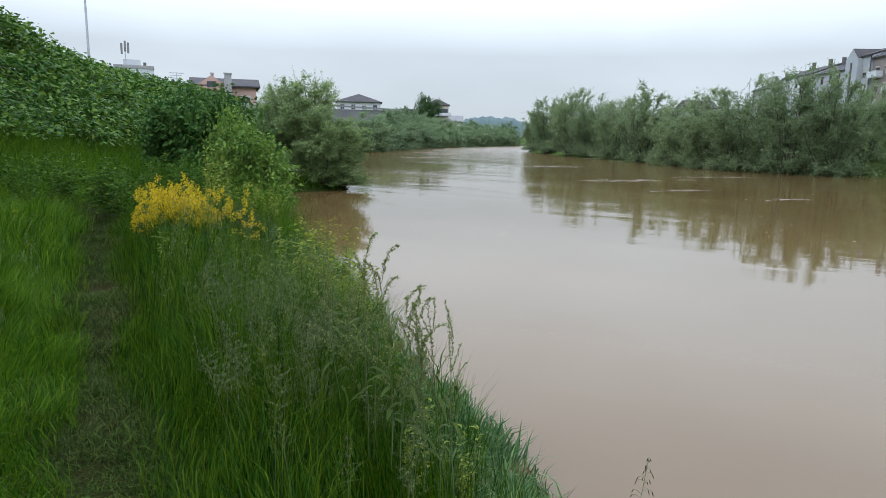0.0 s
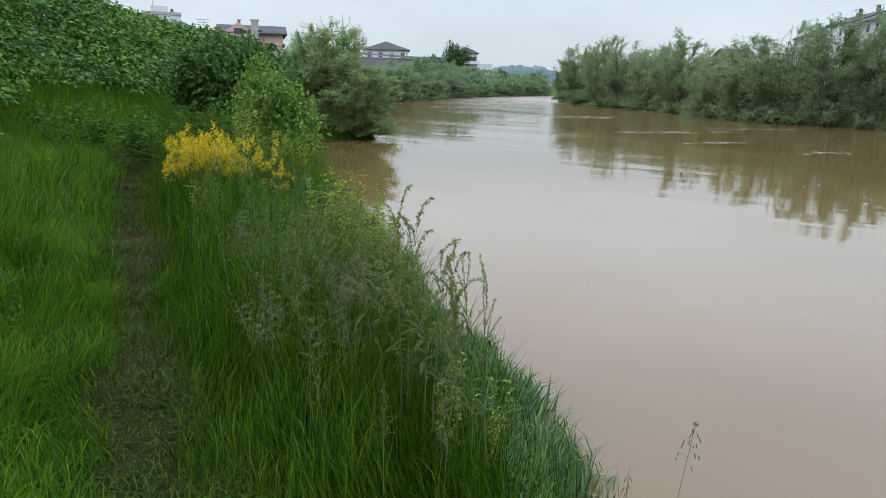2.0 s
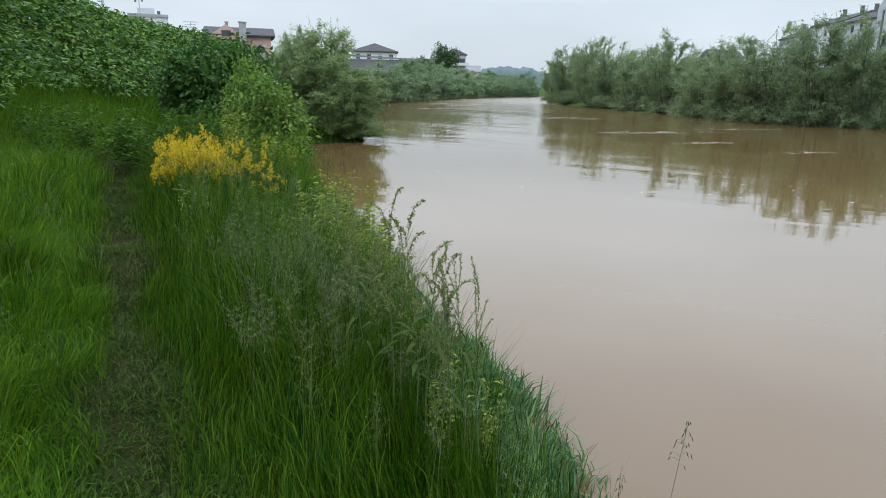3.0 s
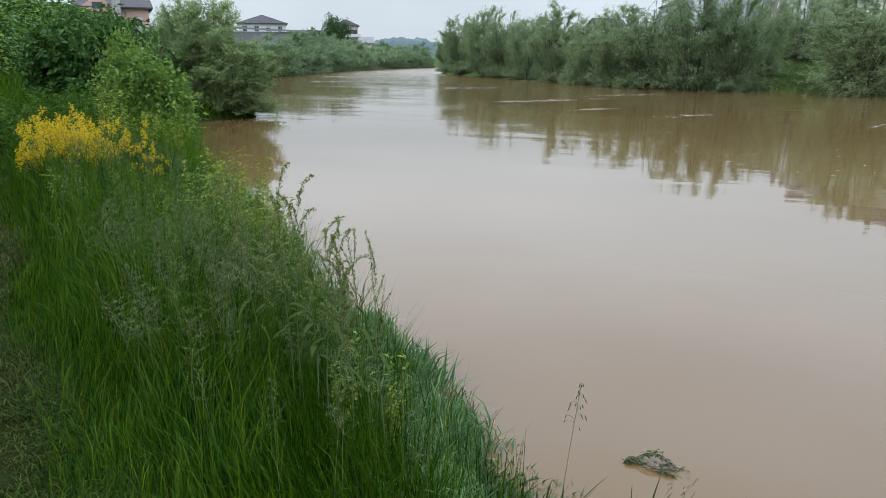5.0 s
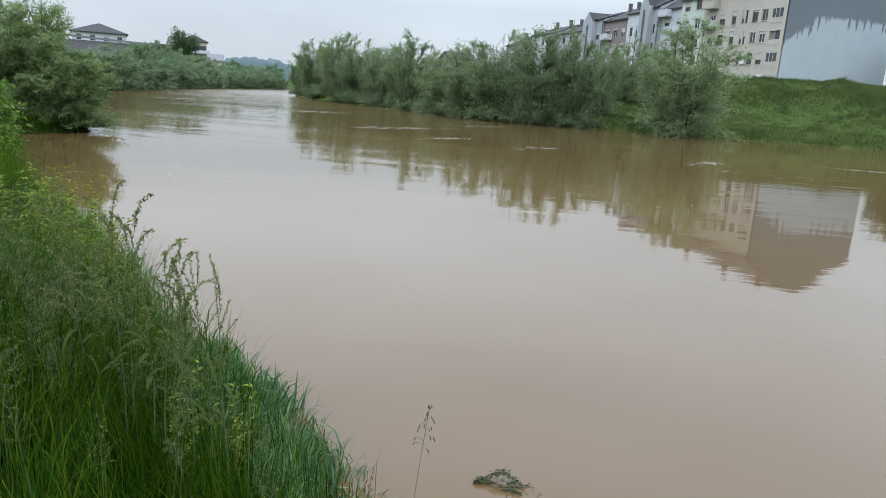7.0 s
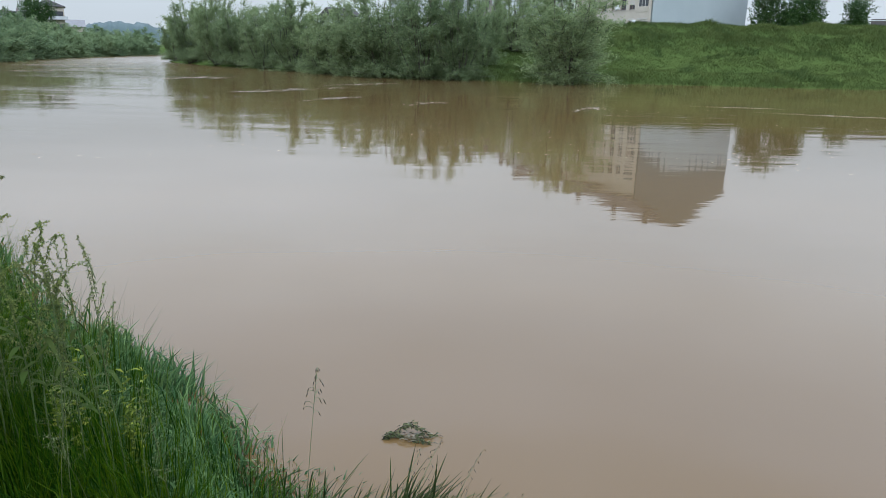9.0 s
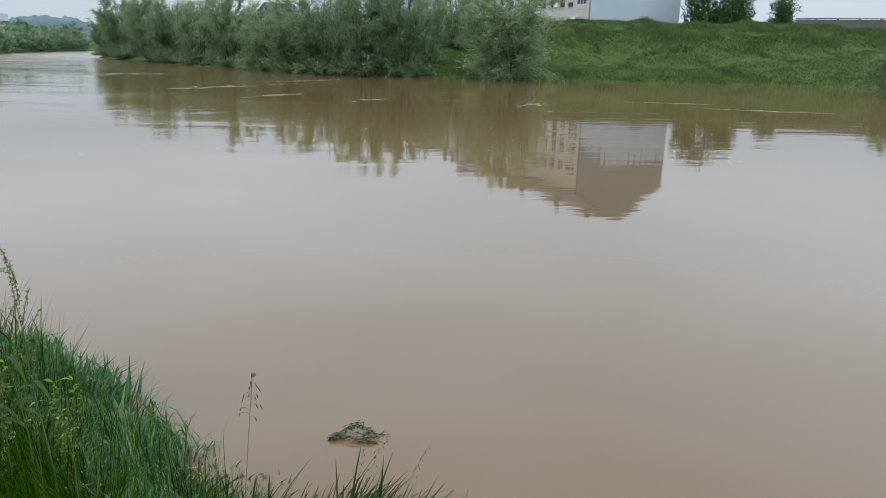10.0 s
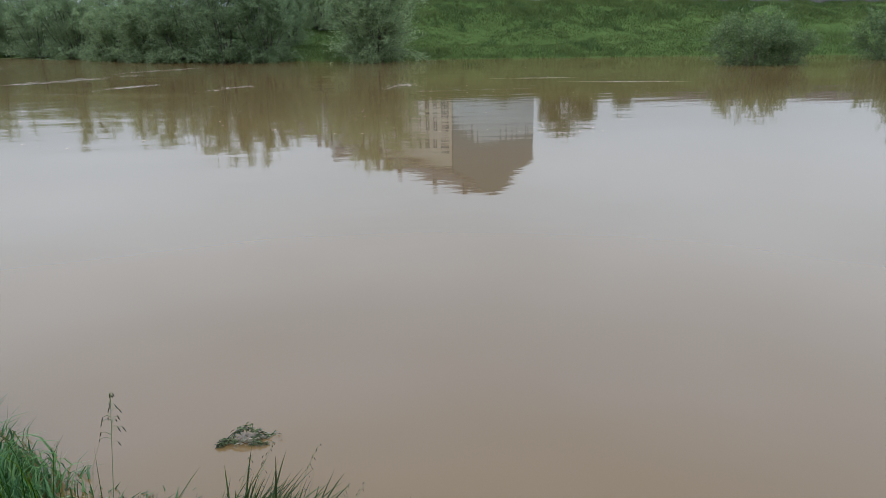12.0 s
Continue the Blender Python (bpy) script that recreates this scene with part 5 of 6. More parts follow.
def ribbon_leaf(P, D, length, width, rs, segs=4, droop=0.5):
    """One long strap leaf that arches over: vertices and quads."""
    D = np.asarray(D, float) / np.linalg.norm(D)
    side = np.cross(D, (0, 0, 1.0))
    side /= np.linalg.norm(side) + 1e-9
    V = []
    for i in range(segs + 1):
        k = i / segs
        c = np.asarray(P) + D * length * k + np.array([0, 0, -droop * length * k * k])
        w = width * (math.sin(math.pi * min(1, 0.12 + 0.88 * k)) ** 0.8 + 0.03) / 2
        wob = 0.12 * width * math.sin(9 * k + P[0] * 50)
        V += [c - side * w + (0, 0, wob), c + side * w + (0, 0, wob * 0.6)]
    F = [(2 * i, 2 * i + 1, 2 * i + 3, 2 * i + 2) for i in range(segs)]
    return np.array(V), np.array(F)


def seed_whorls(line, size, per, rs):
    """Small pointed fruits clustered all along a stalk."""
    line = np.asarray(line)
    n = len(line) * per
    P = np.repeat(line, per, 0) + rs.normal(size=(n, 3)) * size * 0.45
    D = rs.normal(size=(n, 3)) + np.array([0, 0, -0.2])
    return leaves(P, D, size * rs.uniform(0.7, 1.4, n), size * 0.75 * rs.uniform(0.7, 1.3, n), rs)


def dock(x, y, h, lean, seed, branches=9, leafy=7, size=0.0088, label="tall flowering dock plant with narrow curled leaves"):
    rs = np.random.RandomState(seed)
    t = empty("dock_plant", (x, y, ground_at(x, y) - 0.02))
    lx, ly = lean
    ks = np.linspace(0, 1, 9)
    axis = np.stack([lx * ks ** 1.5 * h + 0.012 * np.sin(ks * 7 + seed), ly * ks ** 1.5 * h, ks * h], 1)
    V, F = tube(axis[:7], np.linspace(0.0042, 0.0022, 7), 5)
    soup("stem", V, F, M["stem_green"], t, True)
    def raceme(p, d, length):
        """A fruiting branch that arches over at its tip, with its fruit in separate whorls."""
        arch = lambda q: p + d * length * q + np.array([0.30 * d[0], 0.30 * d[1], -0.34]) * length * (1.0 if size > 0.008 else 0.25) * q ** 2.6
        line = np.array([arch(q) for q in np.linspace(0, 1, 8)])
        soup("branch", *tube(line, np.linspace(0.0017, 0.0007, 8), 3), M["stem_green"], t)
        whorls = np.array([arch(q) for q in np.linspace(0.12, 1, max(5, int(length / 0.018)))])
        tagged(soup("seed_head", *seed_whorls(whorls, size, 9, rs), M["dock_seed"], t), kind="stuff")

    for i in range(branches):
        k = 0.58 + 0.38 * i / branches
        p = np.array([np.interp(k, ks, axis[:, c]) for c in range(3)])
        a = rs.rand() * 6.28
        out = rs.uniform(0.18, 0.48)
        raceme(p, np.array([math.cos(a) * out + lx, math.sin(a) * out + ly, 0.9]), h * rs.uniform(0.09, 0.17) * (1.25 - 0.55 * (k - 0.55)))
    a = rs.rand() * 6.28
    raceme(axis[6], np.array([lx + 0.12 * math.cos(a), ly + 0.12 * math.sin(a), 1.0]), h * 0.27)
    for i in range(leafy):
        k = 0.46 + 0.30 * i / leafy
        p = np.array([np.interp(k, ks, axis[:, c]) for c in range(3)])
        a = rs.rand() * 6.28
        V, F = ribbon_leaf(p, (math.cos(a), math.sin(a), 0.75), h * rs.uniform(0.07, 0.14), rs.uniform(0.012, 0.024), rs, 7, rs.uniform(0.7, 1.25))
        soup("leaf", V, F, M["dock_leaf"], t)
    return tagged(t, label, "dock plant", group="dock plants at the water's edge")


# bearing, distance, how far the tip lies below eye level (degrees), lean
for i, (az, d, dip, ln) in enumerate([(7.2, 2.99, 7.9, (0.0, 0.0)), (8.8, 3.07, 8.2, (-0.11, 0.05)), (6.3, 2.99, 8.6, (0.01, 0.02)), (3.9, 2.9, 11.7, (0.0, 0)), (3.2, 2.86, 12.0, (0.03, 0.0)), (5.0, 2.9, 13.0, (-0.01, 0)),
                                      (0.5, 2.95, 13.4, (-0.03, 0)), (-0.7, 2.9, 14.2, (-0.01, 0)), (9.6, 4.4, 11.0, (-0.03, 0)), (7.8, 3.24, 11.5, (-0.05, 0.0)), (13.5, 4.2, 13.5, (-0.05, 0)), (15.5, 3.6, 17.0, (-0.05, 0)), (2.1, 2.9, 15.0, (0.0, 0))]):
    x, y = polar(az, d)
    dock(x, y, 2.3 - d * math.tan(radians(dip)) - ground_at(x, y), ln, 100 + i, *((6, 5, 0.0075) if 6 <= i <= 7 else ()))


def panicle(P, h, rs, lean, reach=0.06, tiers=6, size=0.006):
    """An airy grass head on a thin stem: stem tube, hair-thin branches and spikelets."""
    ks = np.linspace(0, 1, 6)
    axis = np.asarray(P) + np.stack([lean[0] * h * ks ** 2, lean[1] * h * ks ** 2, h * ks], 1)
    st = [tube(axis, np.linspace(0.0016, 0.0006, 6), 3)]
    seeds = []
    for i in range(tiers):
        k = 0.70 + 0.30 * i / tiers
        p = axis[0] + np.array([lean[0] * h * k * k, lean[1] * h * k * k, h * k])
        for b in range(3):
            a = rs.rand() * 6.28
            L = reach * (1.25 - i / tiers) * rs.uniform(0.6, 1.3)
            d = np.array([math.cos(a), math.sin(a), 0.55])
            e = p + d * L
            st.append(tube([p, (p + e) / 2 + (0, 0, 0.004), e], [0.0007, 0.0006, 0.0005], 3))
            seeds.append(p + d * L * np.linspace(0.3, 1, 6)[:, None])
    S = np.concatenate(seeds)
    return st, leaves(S + rs.normal(size=S.shape) * 0.004, rs.normal(size=S.shape) + (0, 0, -0.4), size * rs.uniform(0.8, 1.6, len(S)), size * 0.55 * np.ones(len(S)), rs)


def airy_grass():
    """The haze of flowering grass heads over the bank."""
    rs = np.random.RandomState(11)
    stems, heads = [], []
    for i in range(880):
        if i < 500:
            x, y = rs.normal(-0.62, 0.42), rs.normal(4.3, 0.95)
        else:
            x, y = rs.uniform(-3.2, 0.9), rs.uniform(2.6, 9)
        X, Y = np.array([x]), np.array([y])
        if inside(X, Y, RIVER)[0] or not river_side(X, Y)[0] or line_distance(X, Y, PATH_LINE)[0] < 0.5 or line_distance(X, Y, NEAR_SHORE)[0] < 0.7:
            continue
        h = rs.uniform(0.62, 0.98) * (0.85 if line_distance(X, Y, PATH_LINE)[0] < 0.9 else 1)
        s, f = panicle((x, y, ground_at(x, y)), h, rs, rs.normal(size=2) * 0.16, rs.uniform(0.04, 0.09), 6, 0.0046)
        stems += s
        heads.append(f)
    for i in range(420):
        x, y = rs.uniform(-6.5, -1.2), rs.uniform(2.2, 11)
        X, Y = np.array([x]), np.array([y])
        if river_side(X, Y)[0] or line_distance(X, Y, PATH_LINE)[0] < 0.45:
            continue
        s, f = panicle((x, y, ground_at(x, y)), rs.uniform(0.30, 0.52), rs, rs.normal(size=2) * 0.18, rs.uniform(0.02, 0.045), 4, 0.006)
        stems += s
        heads.append(f)
    ob = soup("flowering_grass", *joined(stems), M["stem_green"])
    soup("seed_heads", *joined(heads), M["straw"], ob)
    tagged(ob, "airy greyish flowering grass heads above the bank grass", "grass", kind="stuff")


airy_grass()


def reed(base, tip, drop, seed, spikelets, reach, label):
    """One thin stem from base to tip (bearing, distance), its tip so many degrees below eye level, with a loose nodding head."""
    rs = np.random.RandomState(seed)
    (x, y), (tx, ty) = polar(*base), polar(*tip)
    z = max(ground_at(x, y), -0.03)
    t = empty("reed", (x, y, z))
    end = np.array([tx - x, ty - y, 2.3 - tip[1] * math.tan(radians(drop)) - z])
    ks = np.linspace(0, 1, 12)
    bow = 0.0 if spikelets > 15 else 0.12 * end[2]
    axis = np.stack([end[0] * ks ** 1.7, end[1] * ks ** 1.7, end[2] * ks + bow * np.sin(math.pi * ks ** 1.6)], 1)
    soup("stem", *tube(axis, np.linspace(0.0017, 0.0005, 12), 5), M["stem_green"], t, True)
    at = lambda k: np.array([end[0] * k ** 1.7, end[1] * k ** 1.7, end[2] * k + bow * math.sin(math.pi * k ** 1.6)])
    for i in range(spikelets):
        k = 1 - reach * (1 - (i / max(spikelets - 1, 1)) ** 0.8)
        a = rs.rand() * 6.28
        L = rs.uniform(0.006, 0.020) * (1.3 - 0.8 * i / spikelets)
        p = at(k)
        e = p + np.array([math.cos(a), math.sin(a), 0.15]) * L
        hang = np.array([math.cos(a) * 0.35, math.sin(a) * 0.35, -1.0]) * rs.uniform(0.007, 0.014)
        soup("branch", *tube([p, (p + e) / 2 + (0, 0, 0.004), e], [0.0006, 0.0005, 0.0004], 3), M["stem_green"], t)
        soup("spikelet", *tube([e, e + hang * 0.45, e + hang], [0.0005, 0.0014, 0.0003], 5), M["spikelet"], t, True)
    for i in range(2):
        a = rs.rand() * 6.28
        soup("leaf", *ribbon_leaf(at(0.15 + 0.15 * i), (math.cos(a) * 0.5, math.sin(a) * 0.5, 1.2), 0.2, 0.007, rs, 5, 0.5), M["blue_grass"], t)
    return tagged(t, label, "reed", group="reeds at the water's edge")


TALL = "tall thin reed with a few dark nodding spikelets"
LOW = "short thin reed with a loose nodding seed head"
for i, (base, tip, drop, n, rc, lab) in enumerate([((-14.9, 1.34), (-17.9, 1.45), 25.6, 18, 0.105, TALL), ((-9.0, 3.3), (-11.6, 3.45), 28.5, 12, 0.3, LOW),
                                                   ((-23.0, 1.75), (-28.8, 2.15), 31.7, 14, 0.25, LOW), ((-22.0, 1.8), (-27.0, 2.15), 32.3, 12, 0.25, LOW), ((-26.0, 1.7), (-32.8, 2.15), 32.2, 14, 0.25, LOW),
                                                   ((-29.0, 1.7), (-35.4, 2.0), 35.2, 12, 0.3, LOW), ((-30.5, 1.7), (-36.9, 2.0), 35.3, 12, 0.3, LOW),
                                                   ((-2.5, 4.1), (-4.6, 4.2), 22.8, 14, 0.3, LOW), ((-4.0, 4.0), (-6.4, 4.1), 24.3, 14, 0.3, LOW), ((-12.5, 1.6), (-13.2, 1.7), 30.5, 9, 0.2, LOW)]):
    reed(base, tip, drop, 200 + i, n, rc, lab)


def floating_clump():
    rs = np.random.RandomState(31)
    x, y = polar(-25.4, 3.76)
    t = empty("floating_debris", (x, y, 0))
    t.matrix_basis = pose(x, y, 0, 0, 0, -25.4)
    bows = [(-0.10, 0.15, 0.01, 0.075), (-0.05, 0.10, 0.05, 0.062), (0.02, 0.17, -0.03, 0.030), (-0.15, -0.05, -0.03, 0.030), (-0.14, -0.03, 0.00, 0.022), (0.03, 0.14, -0.06, 0.018)]
    for x0, x1, yy, high in bows:
        k = np.linspace(0, 1, 11)[:, None]
        line = np.array([x0, yy, 0.0]) + np.array([x1 - x0, rs.normal() * 0.02, 0.0]) * k + np.array([0, 0, high]) * np.sin(math.pi * k ** 0.8) + rs.normal(size=(11, 3)) * 0.002
        twig = soup("twig", *tube(line, np.linspace(0.0032, 0.0012, 11), 4), M["bark"], t)
        n = 62
        at = line[rs.randint(0, 11, n)] + rs.normal(size=(n, 3)) * 0.005
        way = np.array([np.sign(x1 - x0), 0, -0.25]) + rs.normal(size=(n, 3)) * np.array([0.7, 0.5, 0.4])
        tagged(soup("foliage", *leaves(at, way, 0.030 * rs.uniform(0.5, 1.4, n), 0.010 * np.ones(n), rs, 0.25), M["debris"], twig), kind="stuff")
    n = 130
    P = np.stack([0.04 + rs.normal(size=n) * 0.06, rs.normal(size=n) * 0.025 - 0.02, 0.004 + 0.02 * rs.rand(n)], 1)
    way = np.array([1.0, 0, 0]) + rs.normal(size=(n, 3)) * np.array([0.5, 0.35, 0.12])
    tagged(soup("leaf_mat", *leaves(P, way, 0.034 * rs.uniform(0.6, 1.3, n), 0.008 * np.ones(n), rs, 0.05), M["drift"], t), kind="stuff")
    shoot = soup("shoot", *tube([(0.055, 0, 0.05), (0.065, 0, 0.08), (0.060, 0, 0.105)], [0.002, 0.0015, 0.0008], 4), M["bark"], t)
    soup("leaf", *ribbon_leaf((0.062, 0, 0.085), (0.3, 0.1, 1.0), 0.03, 0.008, rs, 3, 0.2), M["debris"], shoot)
    tagged(t, "small drift of drowned leafy twigs poking out of the water", "debris")


floating_clump()


def rape_plant(seed, h):
    """A flowering yellow crucifer: branching stem, clasping leaves, clusters of small four-petalled flowers."""
    rs = np.random.RandomState(seed)
    t = empty("yellow_flower")
    st, lf = [], []
    for b in range(14):
        a = rs.rand() * 6.28
        spread = 0.03 + 0.25 * rs.rand() ** 0.7
        end = np.array([math.cos(a) * spread, math.sin(a) * spread, h * rs.uniform(0.62, 1.06) * (1.05 - 0.5 * spread)])
        base = np.array([0, 0, h * rs.uniform(0.0, 0.4)])
        midp = base * 0.5 + end * 0.5 - np.array([0, 0, 0.05])
        st.append(tube([base, midp, end], [0.004, 0.003, 0.0015], 4))
        n = 30
        dirs = unit(rs.normal(size=(n, 3)))
        P = end + dirs * np.array([0.044, 0.044, 0.070]) * rs.rand(n, 1) ** 0.5 - np.array([0, 0, 0.03])
        soup("flower_head", *joined([leaves(P, rs.normal(size=(n, 3)), 0.018 * rs.uniform(0.6, 1.2, n), 0.015 * np.ones(n), rs, 0.0) for q in range(2)]), M["yellow"], t)
        for i in range(3):
            aa = rs.rand() * 6.28
            p = base + (end - base) * rs.uniform(0.1, 0.7)
            lf.append(ribbon_leaf(p, (math.cos(aa), math.sin(aa), 0.6), rs.uniform(0.08, 0.16), 0.035, rs, 4, 0.7))
    soup("stem", *joined(st), M["stem_green"], t)
    soup("leaves", *joined(lf), M["dock_leaf"], t)
    return t


kinds = [rape_plant(300 + i, 0.9) for i in range(3)]
rs = np.random.RandomState(40)
spots = []
for i in range(34):
    az = 19.6 + 4.0 * rs.rand() ** 0.85
    spots.append((az, rs.uniform(8.0, 9.4), 0.60 + 0.20 * math.sin((az - 19.7) / 4.6 * math.pi) + rs.uniform(-0.1, 0.1)))
for az in (16.6, 17.6, 18.3, 18.9, 19.5):
    spots.append((az, rs.uniform(8.6, 9.2), rs.uniform(0.74, 0.92)))
for az, d in ((32.8, 10.5),):
    spots.append((az, d, 0.36))
for i, (az, d, h) in enumerate(spots):
    x, y = polar(az, d)
    m = Matrix.Translation((x, y, ground_at(x, y))) @ Matrix.Rotation(rs.rand() * 6.28, 4, "Z") @ Matrix.Diagonal((1, 1, h / 0.9, 1))
    if i < 3:
        kinds[i].matrix_basis = m
        p = kinds[i]
    else:
        p = copy_thing(kinds[i % 3], m)
    tagged(p, "bright yellow flowering plant in a dense patch", "wildflower", group="patch of yellow flowers")


def weed_clump(x, y, h, w, n, leaf, material, seed, label):
    """A leafy herb: several upright stems with small lance leaves."""
    rs = np.random.RandomState(seed)
    t = empty("weed", (x, y, ground_at(x, y)))
    st, pts, dirs = [], [], []
    for i in range(n):
        a = rs.rand() * 6.28
        r = w * 0.5 * math.sqrt(rs.rand())
        hh = h * rs.uniform(0.6, 1.05)
        e = np.array([math.cos(a) * r, math.sin(a) * r, hh])
        b = e * np.array([0.35, 0.35, 0])
        line = b + (e - b) * np.linspace(0, 1, 14)[:, None]
        soup("stem", *tube(line[::6], np.linspace(0.003, 0.001, len(line[::6])), 3), M["stem_green"], t)
        for _ in range(33):
            pts.append(b + (e - b) * rs.uniform(0.2, 1.0) + rs.normal(size=3) * 0.004)
            aa = rs.rand() * 6.28
            dirs.append((math.cos(aa), math.sin(aa), rs.uniform(0.0, 1.2)))
    k = len(pts)
    soup("leaves", *leaves(np.array(pts), np.array(dirs), leaf * rs.uniform(0.6, 1.3, k), leaf * 0.3 * np.ones(k), rs, 0.3), material, t)
    return tagged(t, label, "weed", group="leafy weeds on the bank")


M["weed_leaf"] = mat("weed_leaf", (0.195, 0.245, 0.034), 0.5, (0.14, 0.20, 0.028), 1.5, per="island", spread=0.4, through_light=0.35, gloss=0.1)
WEED = "yellow-green leafy weed among the bank grass"
for i, (az, d, h, w, n) in enumerate([(9.5, 7.6, 1.12, 0.6, 26), (11.0, 7.9, 1.08, 0.6, 26), (8.3, 7.2, 1.0, 0.5, 20), (12.6, 7.4, 0.95, 0.5, 18), (7.4, 6.4, 0.85, 0.4, 12), (19.2, 13.0, 1.25, 0.6, 14), (18.2, 12.6, 1.05, 0.5, 12),
                                     (20.8, 13.5, 1.0, 0.7, 14), (31.8, 12.5, 0.95, 0.7, 12), (29.5, 13.0, 0.9, 0.6, 12), (27.0, 14.5, 0.9, 0.8, 14), (24.5, 14.0, 0.9, 0.8, 14), (22.6, 14.5, 1.0, 0.8, 14), (14.3, 16.0, 0.8, 0.8, 14), (16.4, 13.5, 0.8, 0.7, 12)]):
    weed_clump(*polar(az, d), h, w, n, 0.068 if d < 9 else 0.09, M["weed_leaf" if d < 9 or az < 19.5 else "dark_weed_leaf"], 400 + i, WEED)


def foam():
    """Pale strips where the current runs over shallows: foam, and painted sky glints."""
    rs = np.random.RandomState(51)
    V, F = [], []

    def streak(x, y, length, width, turn):
        c, s = math.cos(radians(turn)), math.sin(radians(turn))
        n = 9
        o = len(V)
        for i in range(n):
            k = i / (n - 1)
            w = width * math.sin(math.pi * k) ** 0.6 * rs.uniform(0.35, 1.0) / 2 + 0.004
            u, v = (k - 0.5) * length, 0.25 * width * rs.normal()
            for q in (v - w, v + w):
                V.append((x + u * c - q * s, y + u * s + q * c, 0.006))
        for i in range(n - 1):
            F.append((o + 2 * i, o + 2 * i + 1, o + 2 * i + 3, o + 2 * i + 2))

    for az, d, length, width, turn in FOAM_GLINTS:
        bx, by = polar(az, d)
        c, s = math.cos(radians(turn)), math.sin(radians(turn))
        for i in range(46):
            u, v = rs.normal() * length * 0.34, rs.normal() * width * 0.9
            streak(bx + u * c - v * s, by + u * s + v * c, length * (0.04 + 0.30 * rs.rand() ** 2), width * (0.05 + 0.30 * rs.rand() ** 2), turn + rs.normal() * 6)
    for i in range(420):
        az, d = rs.uniform(-60, 4), 16 + 60 * rs.rand() ** 1.3
        x, y = polar(az, d)
        if inside(np.array([x]), np.array([y]), RIVER)[0] and x > -2:
            streak(x, y, rs.uniform(0.04, 0.15), rs.uniform(0.015, 0.035), rs.uniform(-10, 60))
    ob = soup("foam", V, F, M["foam"])
    tagged(ob, "pale streaks and flecks of foam and painted sky glints on the brown water", "foam", kind="stuff")


FOAM_GLINTS = [(-15.6, 40, 5.0, 0.5, 20), (-19.5, 33.5, 2.2, 0.3, 20), (-8.6, 55, 4.5, 0.8, 10), (-27, 31, 2.0, 0.3, 25), (-5, 95, 9, 1.2, 5), (-1, 88, 10, 1.2, 5), (-3, 75, 6, 0.9, 5), (-40, 30, 2.4, 0.25, 30), (-51, 34, 3, 0.12, -42), (-58, 32, 3.6, 0.14, -50), (-22, 47, 4, 0.4, 20), (2, 70, 6, 0.8, 0)]
foam()


def reed_tuft(az, d, dip, n, seed):
    rs = np.random.RandomState(seed)
    x, y = polar(az, d)
    z = max(ground_at(x, y) - 0.02, -0.30)
    h = max(2.3 - d * math.tan(radians(dip)) - z, 0.12)
    t = empty("reed_tuft", (x, y, z))
    for i in range(n):
        a, k = rs.normal() * 0.9, rs.uniform(0.05, 1.0)
        p = (rs.normal() * 0.05, rs.normal() * 0.05, 0.0)
        soup("blade", *ribbon_leaf(p, (0.75 * k + 0.12 * math.cos(a), -0.35 * k + 0.2 * math.sin(a), 1.0), h * rs.uniform(0.5, 1.15), rs.uniform(0.008, 0.014), rs, 5, rs.uniform(0.05, 0.5)), M["reed_blade"], t)
    return tagged(t, "tuft of pointed reed blades at the water's edge", "reed", group="reed tufts at the water's edge")


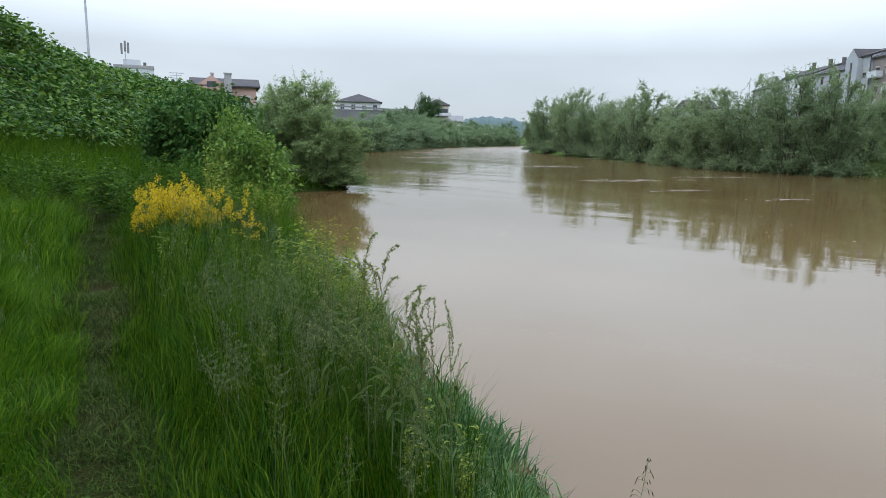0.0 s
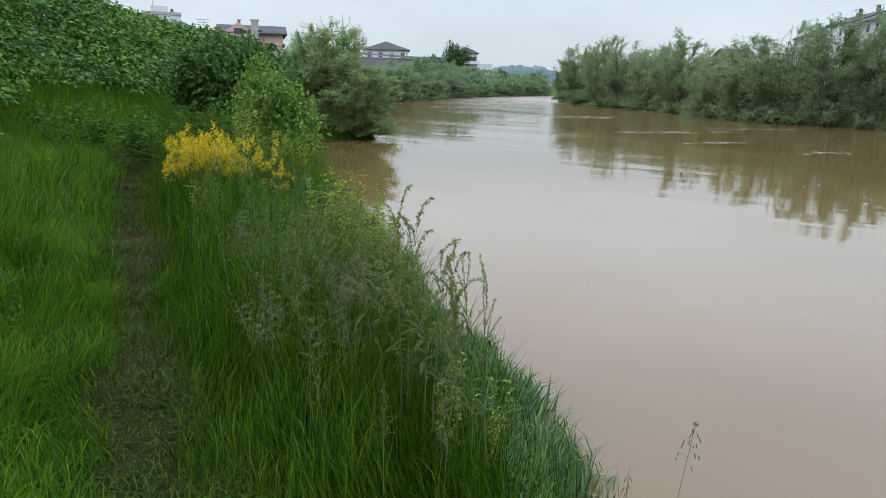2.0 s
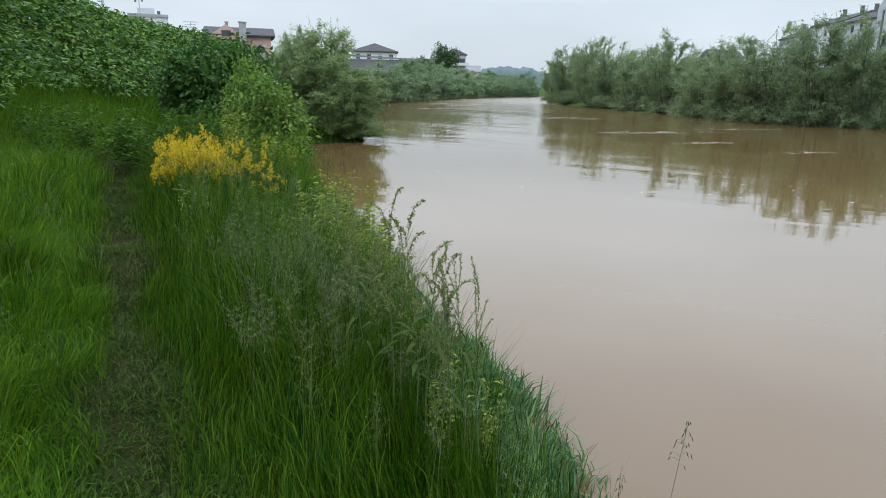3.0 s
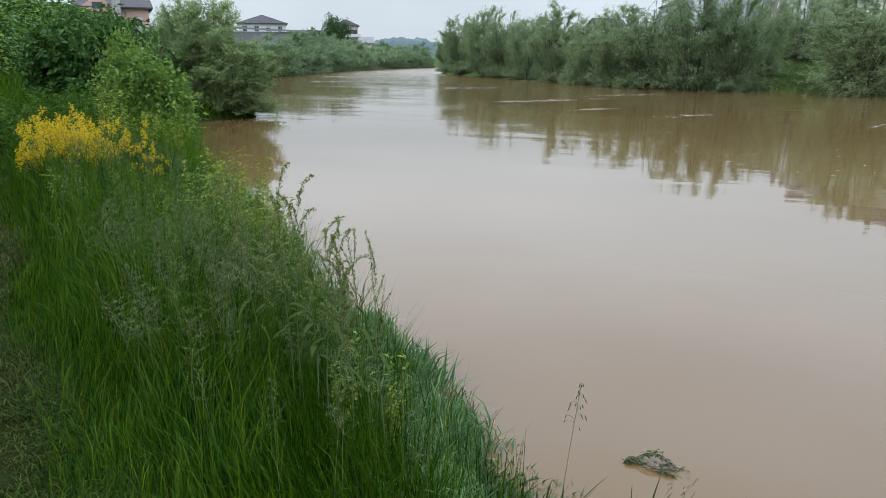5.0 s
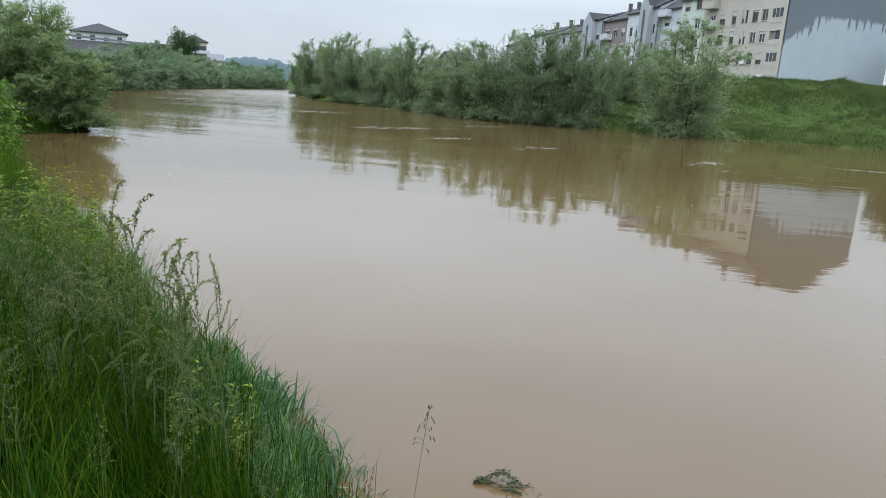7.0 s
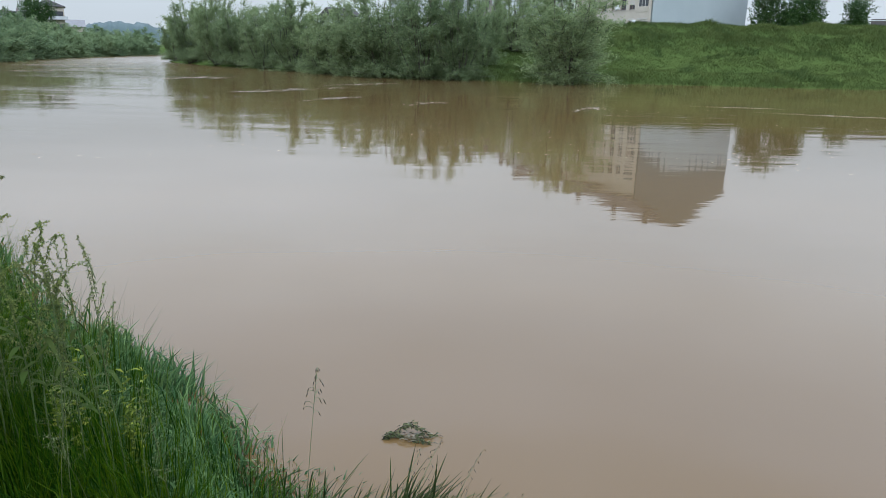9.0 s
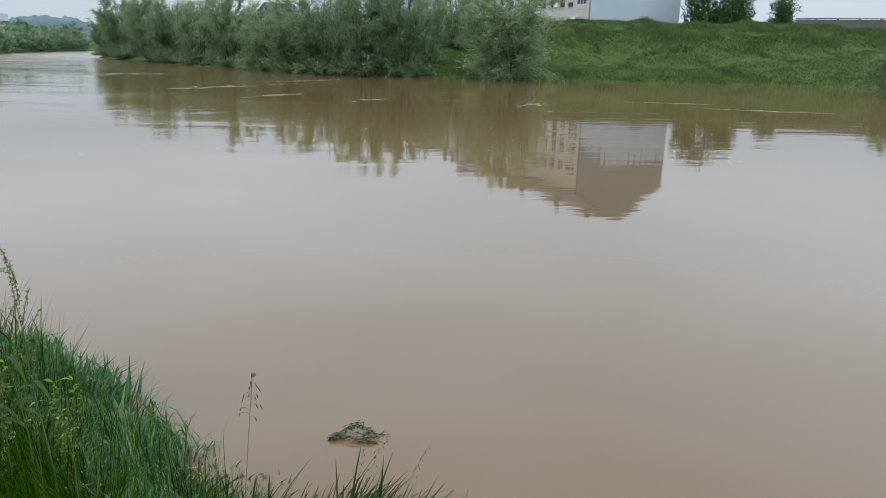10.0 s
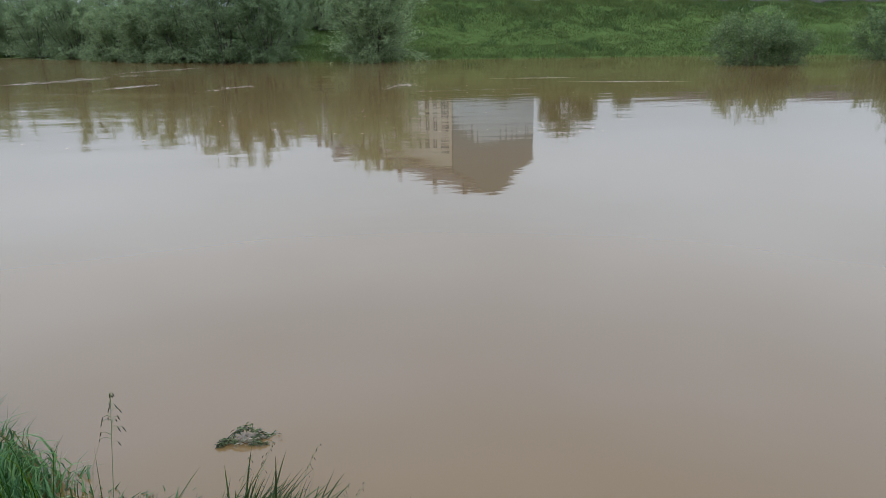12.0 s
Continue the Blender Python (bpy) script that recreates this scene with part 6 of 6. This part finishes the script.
for i, (az, d, dip, n) in enumerate([(-11.5, 3.2, 32.0, 26), (-13.5, 3.1, 33.0, 22), (-15.5, 3.1, 32.6, 12), (-17.6, 3.05, 32.4, 14), (-19.6, 3.05, 33.2, 16), (-21.4, 3.05, 33.0, 14), (-23.6, 3.0, 33.2, 40), (-24.8, 3.0, 32.8, 60), (-26.0, 2.95, 33.0, 50),
                                     (-28.6, 2.95, 33.6, 12), (-30.4, 2.9, 33.8, 14), (-9.5, 3.4, 31.0, 26), (-22.6, 2.6, 36.5, 20), (-36.0, 2.6, 37.8, 10), (-38.5, 2.6, 38.0, 8)]):
    reed_tuft(az, d, dip, n, 500 + i)

def margin_reeds(az, d, h, w, n, seed):
    """A thin brownish stand of reeds in the shallows under the far levee."""
    rs = np.random.RandomState(seed)
    x, y = polar(az, d)
    t = empty("reed_tuft", (x, y, max(ground_at(x, y) - 0.05, -0.3)))
    for i in range(n):
        p = (rs.normal() * w * 0.3, rs.normal() * w * 0.12, 0.0)
        soup("blade", *ribbon_leaf(p, (rs.normal() * 0.25, rs.normal() * 0.25, 1.0), h * rs.uniform(0.5, 1.1) + 0.25, 0.028, rs, 4, rs.uniform(0.0, 0.25)), M["reed_blade"], t)
    return tagged(t, "sparse brownish reeds in the shallows below the levee", "reed", group="reeds under the far levee")


for i, (az, d, h, w, n) in enumerate([(-45.4, 44.6, 0.62, 1.6, 46), (-46.4, 44.2, 0.4, 1.0, 20), (-57.0, 42.5, 0.35, 1.4, 22)]):
    margin_reeds(az, d, h, w, n, 700 + i)

for i, (az, d, h, w, n) in enumerate([(8.6, 5.0, 0.84, 0.45, 22), (9.8, 5.1, 0.88, 0.45, 24), (11.0, 5.0, 0.86, 0.45, 24), (12.4, 5.2, 0.84, 0.45, 22), (14.0, 5.4, 0.84, 0.5, 20), (12, 4.2, 0.62, 0.35, 9), (16, 3.9, 0.55, 0.3, 8), (9, 4.6, 0.7, 0.35, 9), (19, 5.2, 0.6, 0.4, 9), (6, 4.4, 0.75, 0.35, 9), (14, 5.6, 0.65, 0.4, 9), (22, 6.4, 0.6, 0.5, 10), (17.5, 7.0, 0.65, 0.5, 10), (-1, 3.3, 0.6, 0.3, 8), (3, 3.1, 0.65, 0.3, 8)]):
    weed_clump(*polar(az, d), h, w, n, 0.045, M["weed_leaf"], 450 + i, WEED)

rs = random.Random(77)
for i in range(16):
    weed_clump(*polar(rs.uniform(19.5, 32.5), rs.uniform(11.5, 17.0)), rs.uniform(0.6, 1.0), rs.uniform(0.7, 1.1), 12, 0.11, M["dark_weed_leaf"], 600 + i, "dark green leafy weed beside the path")
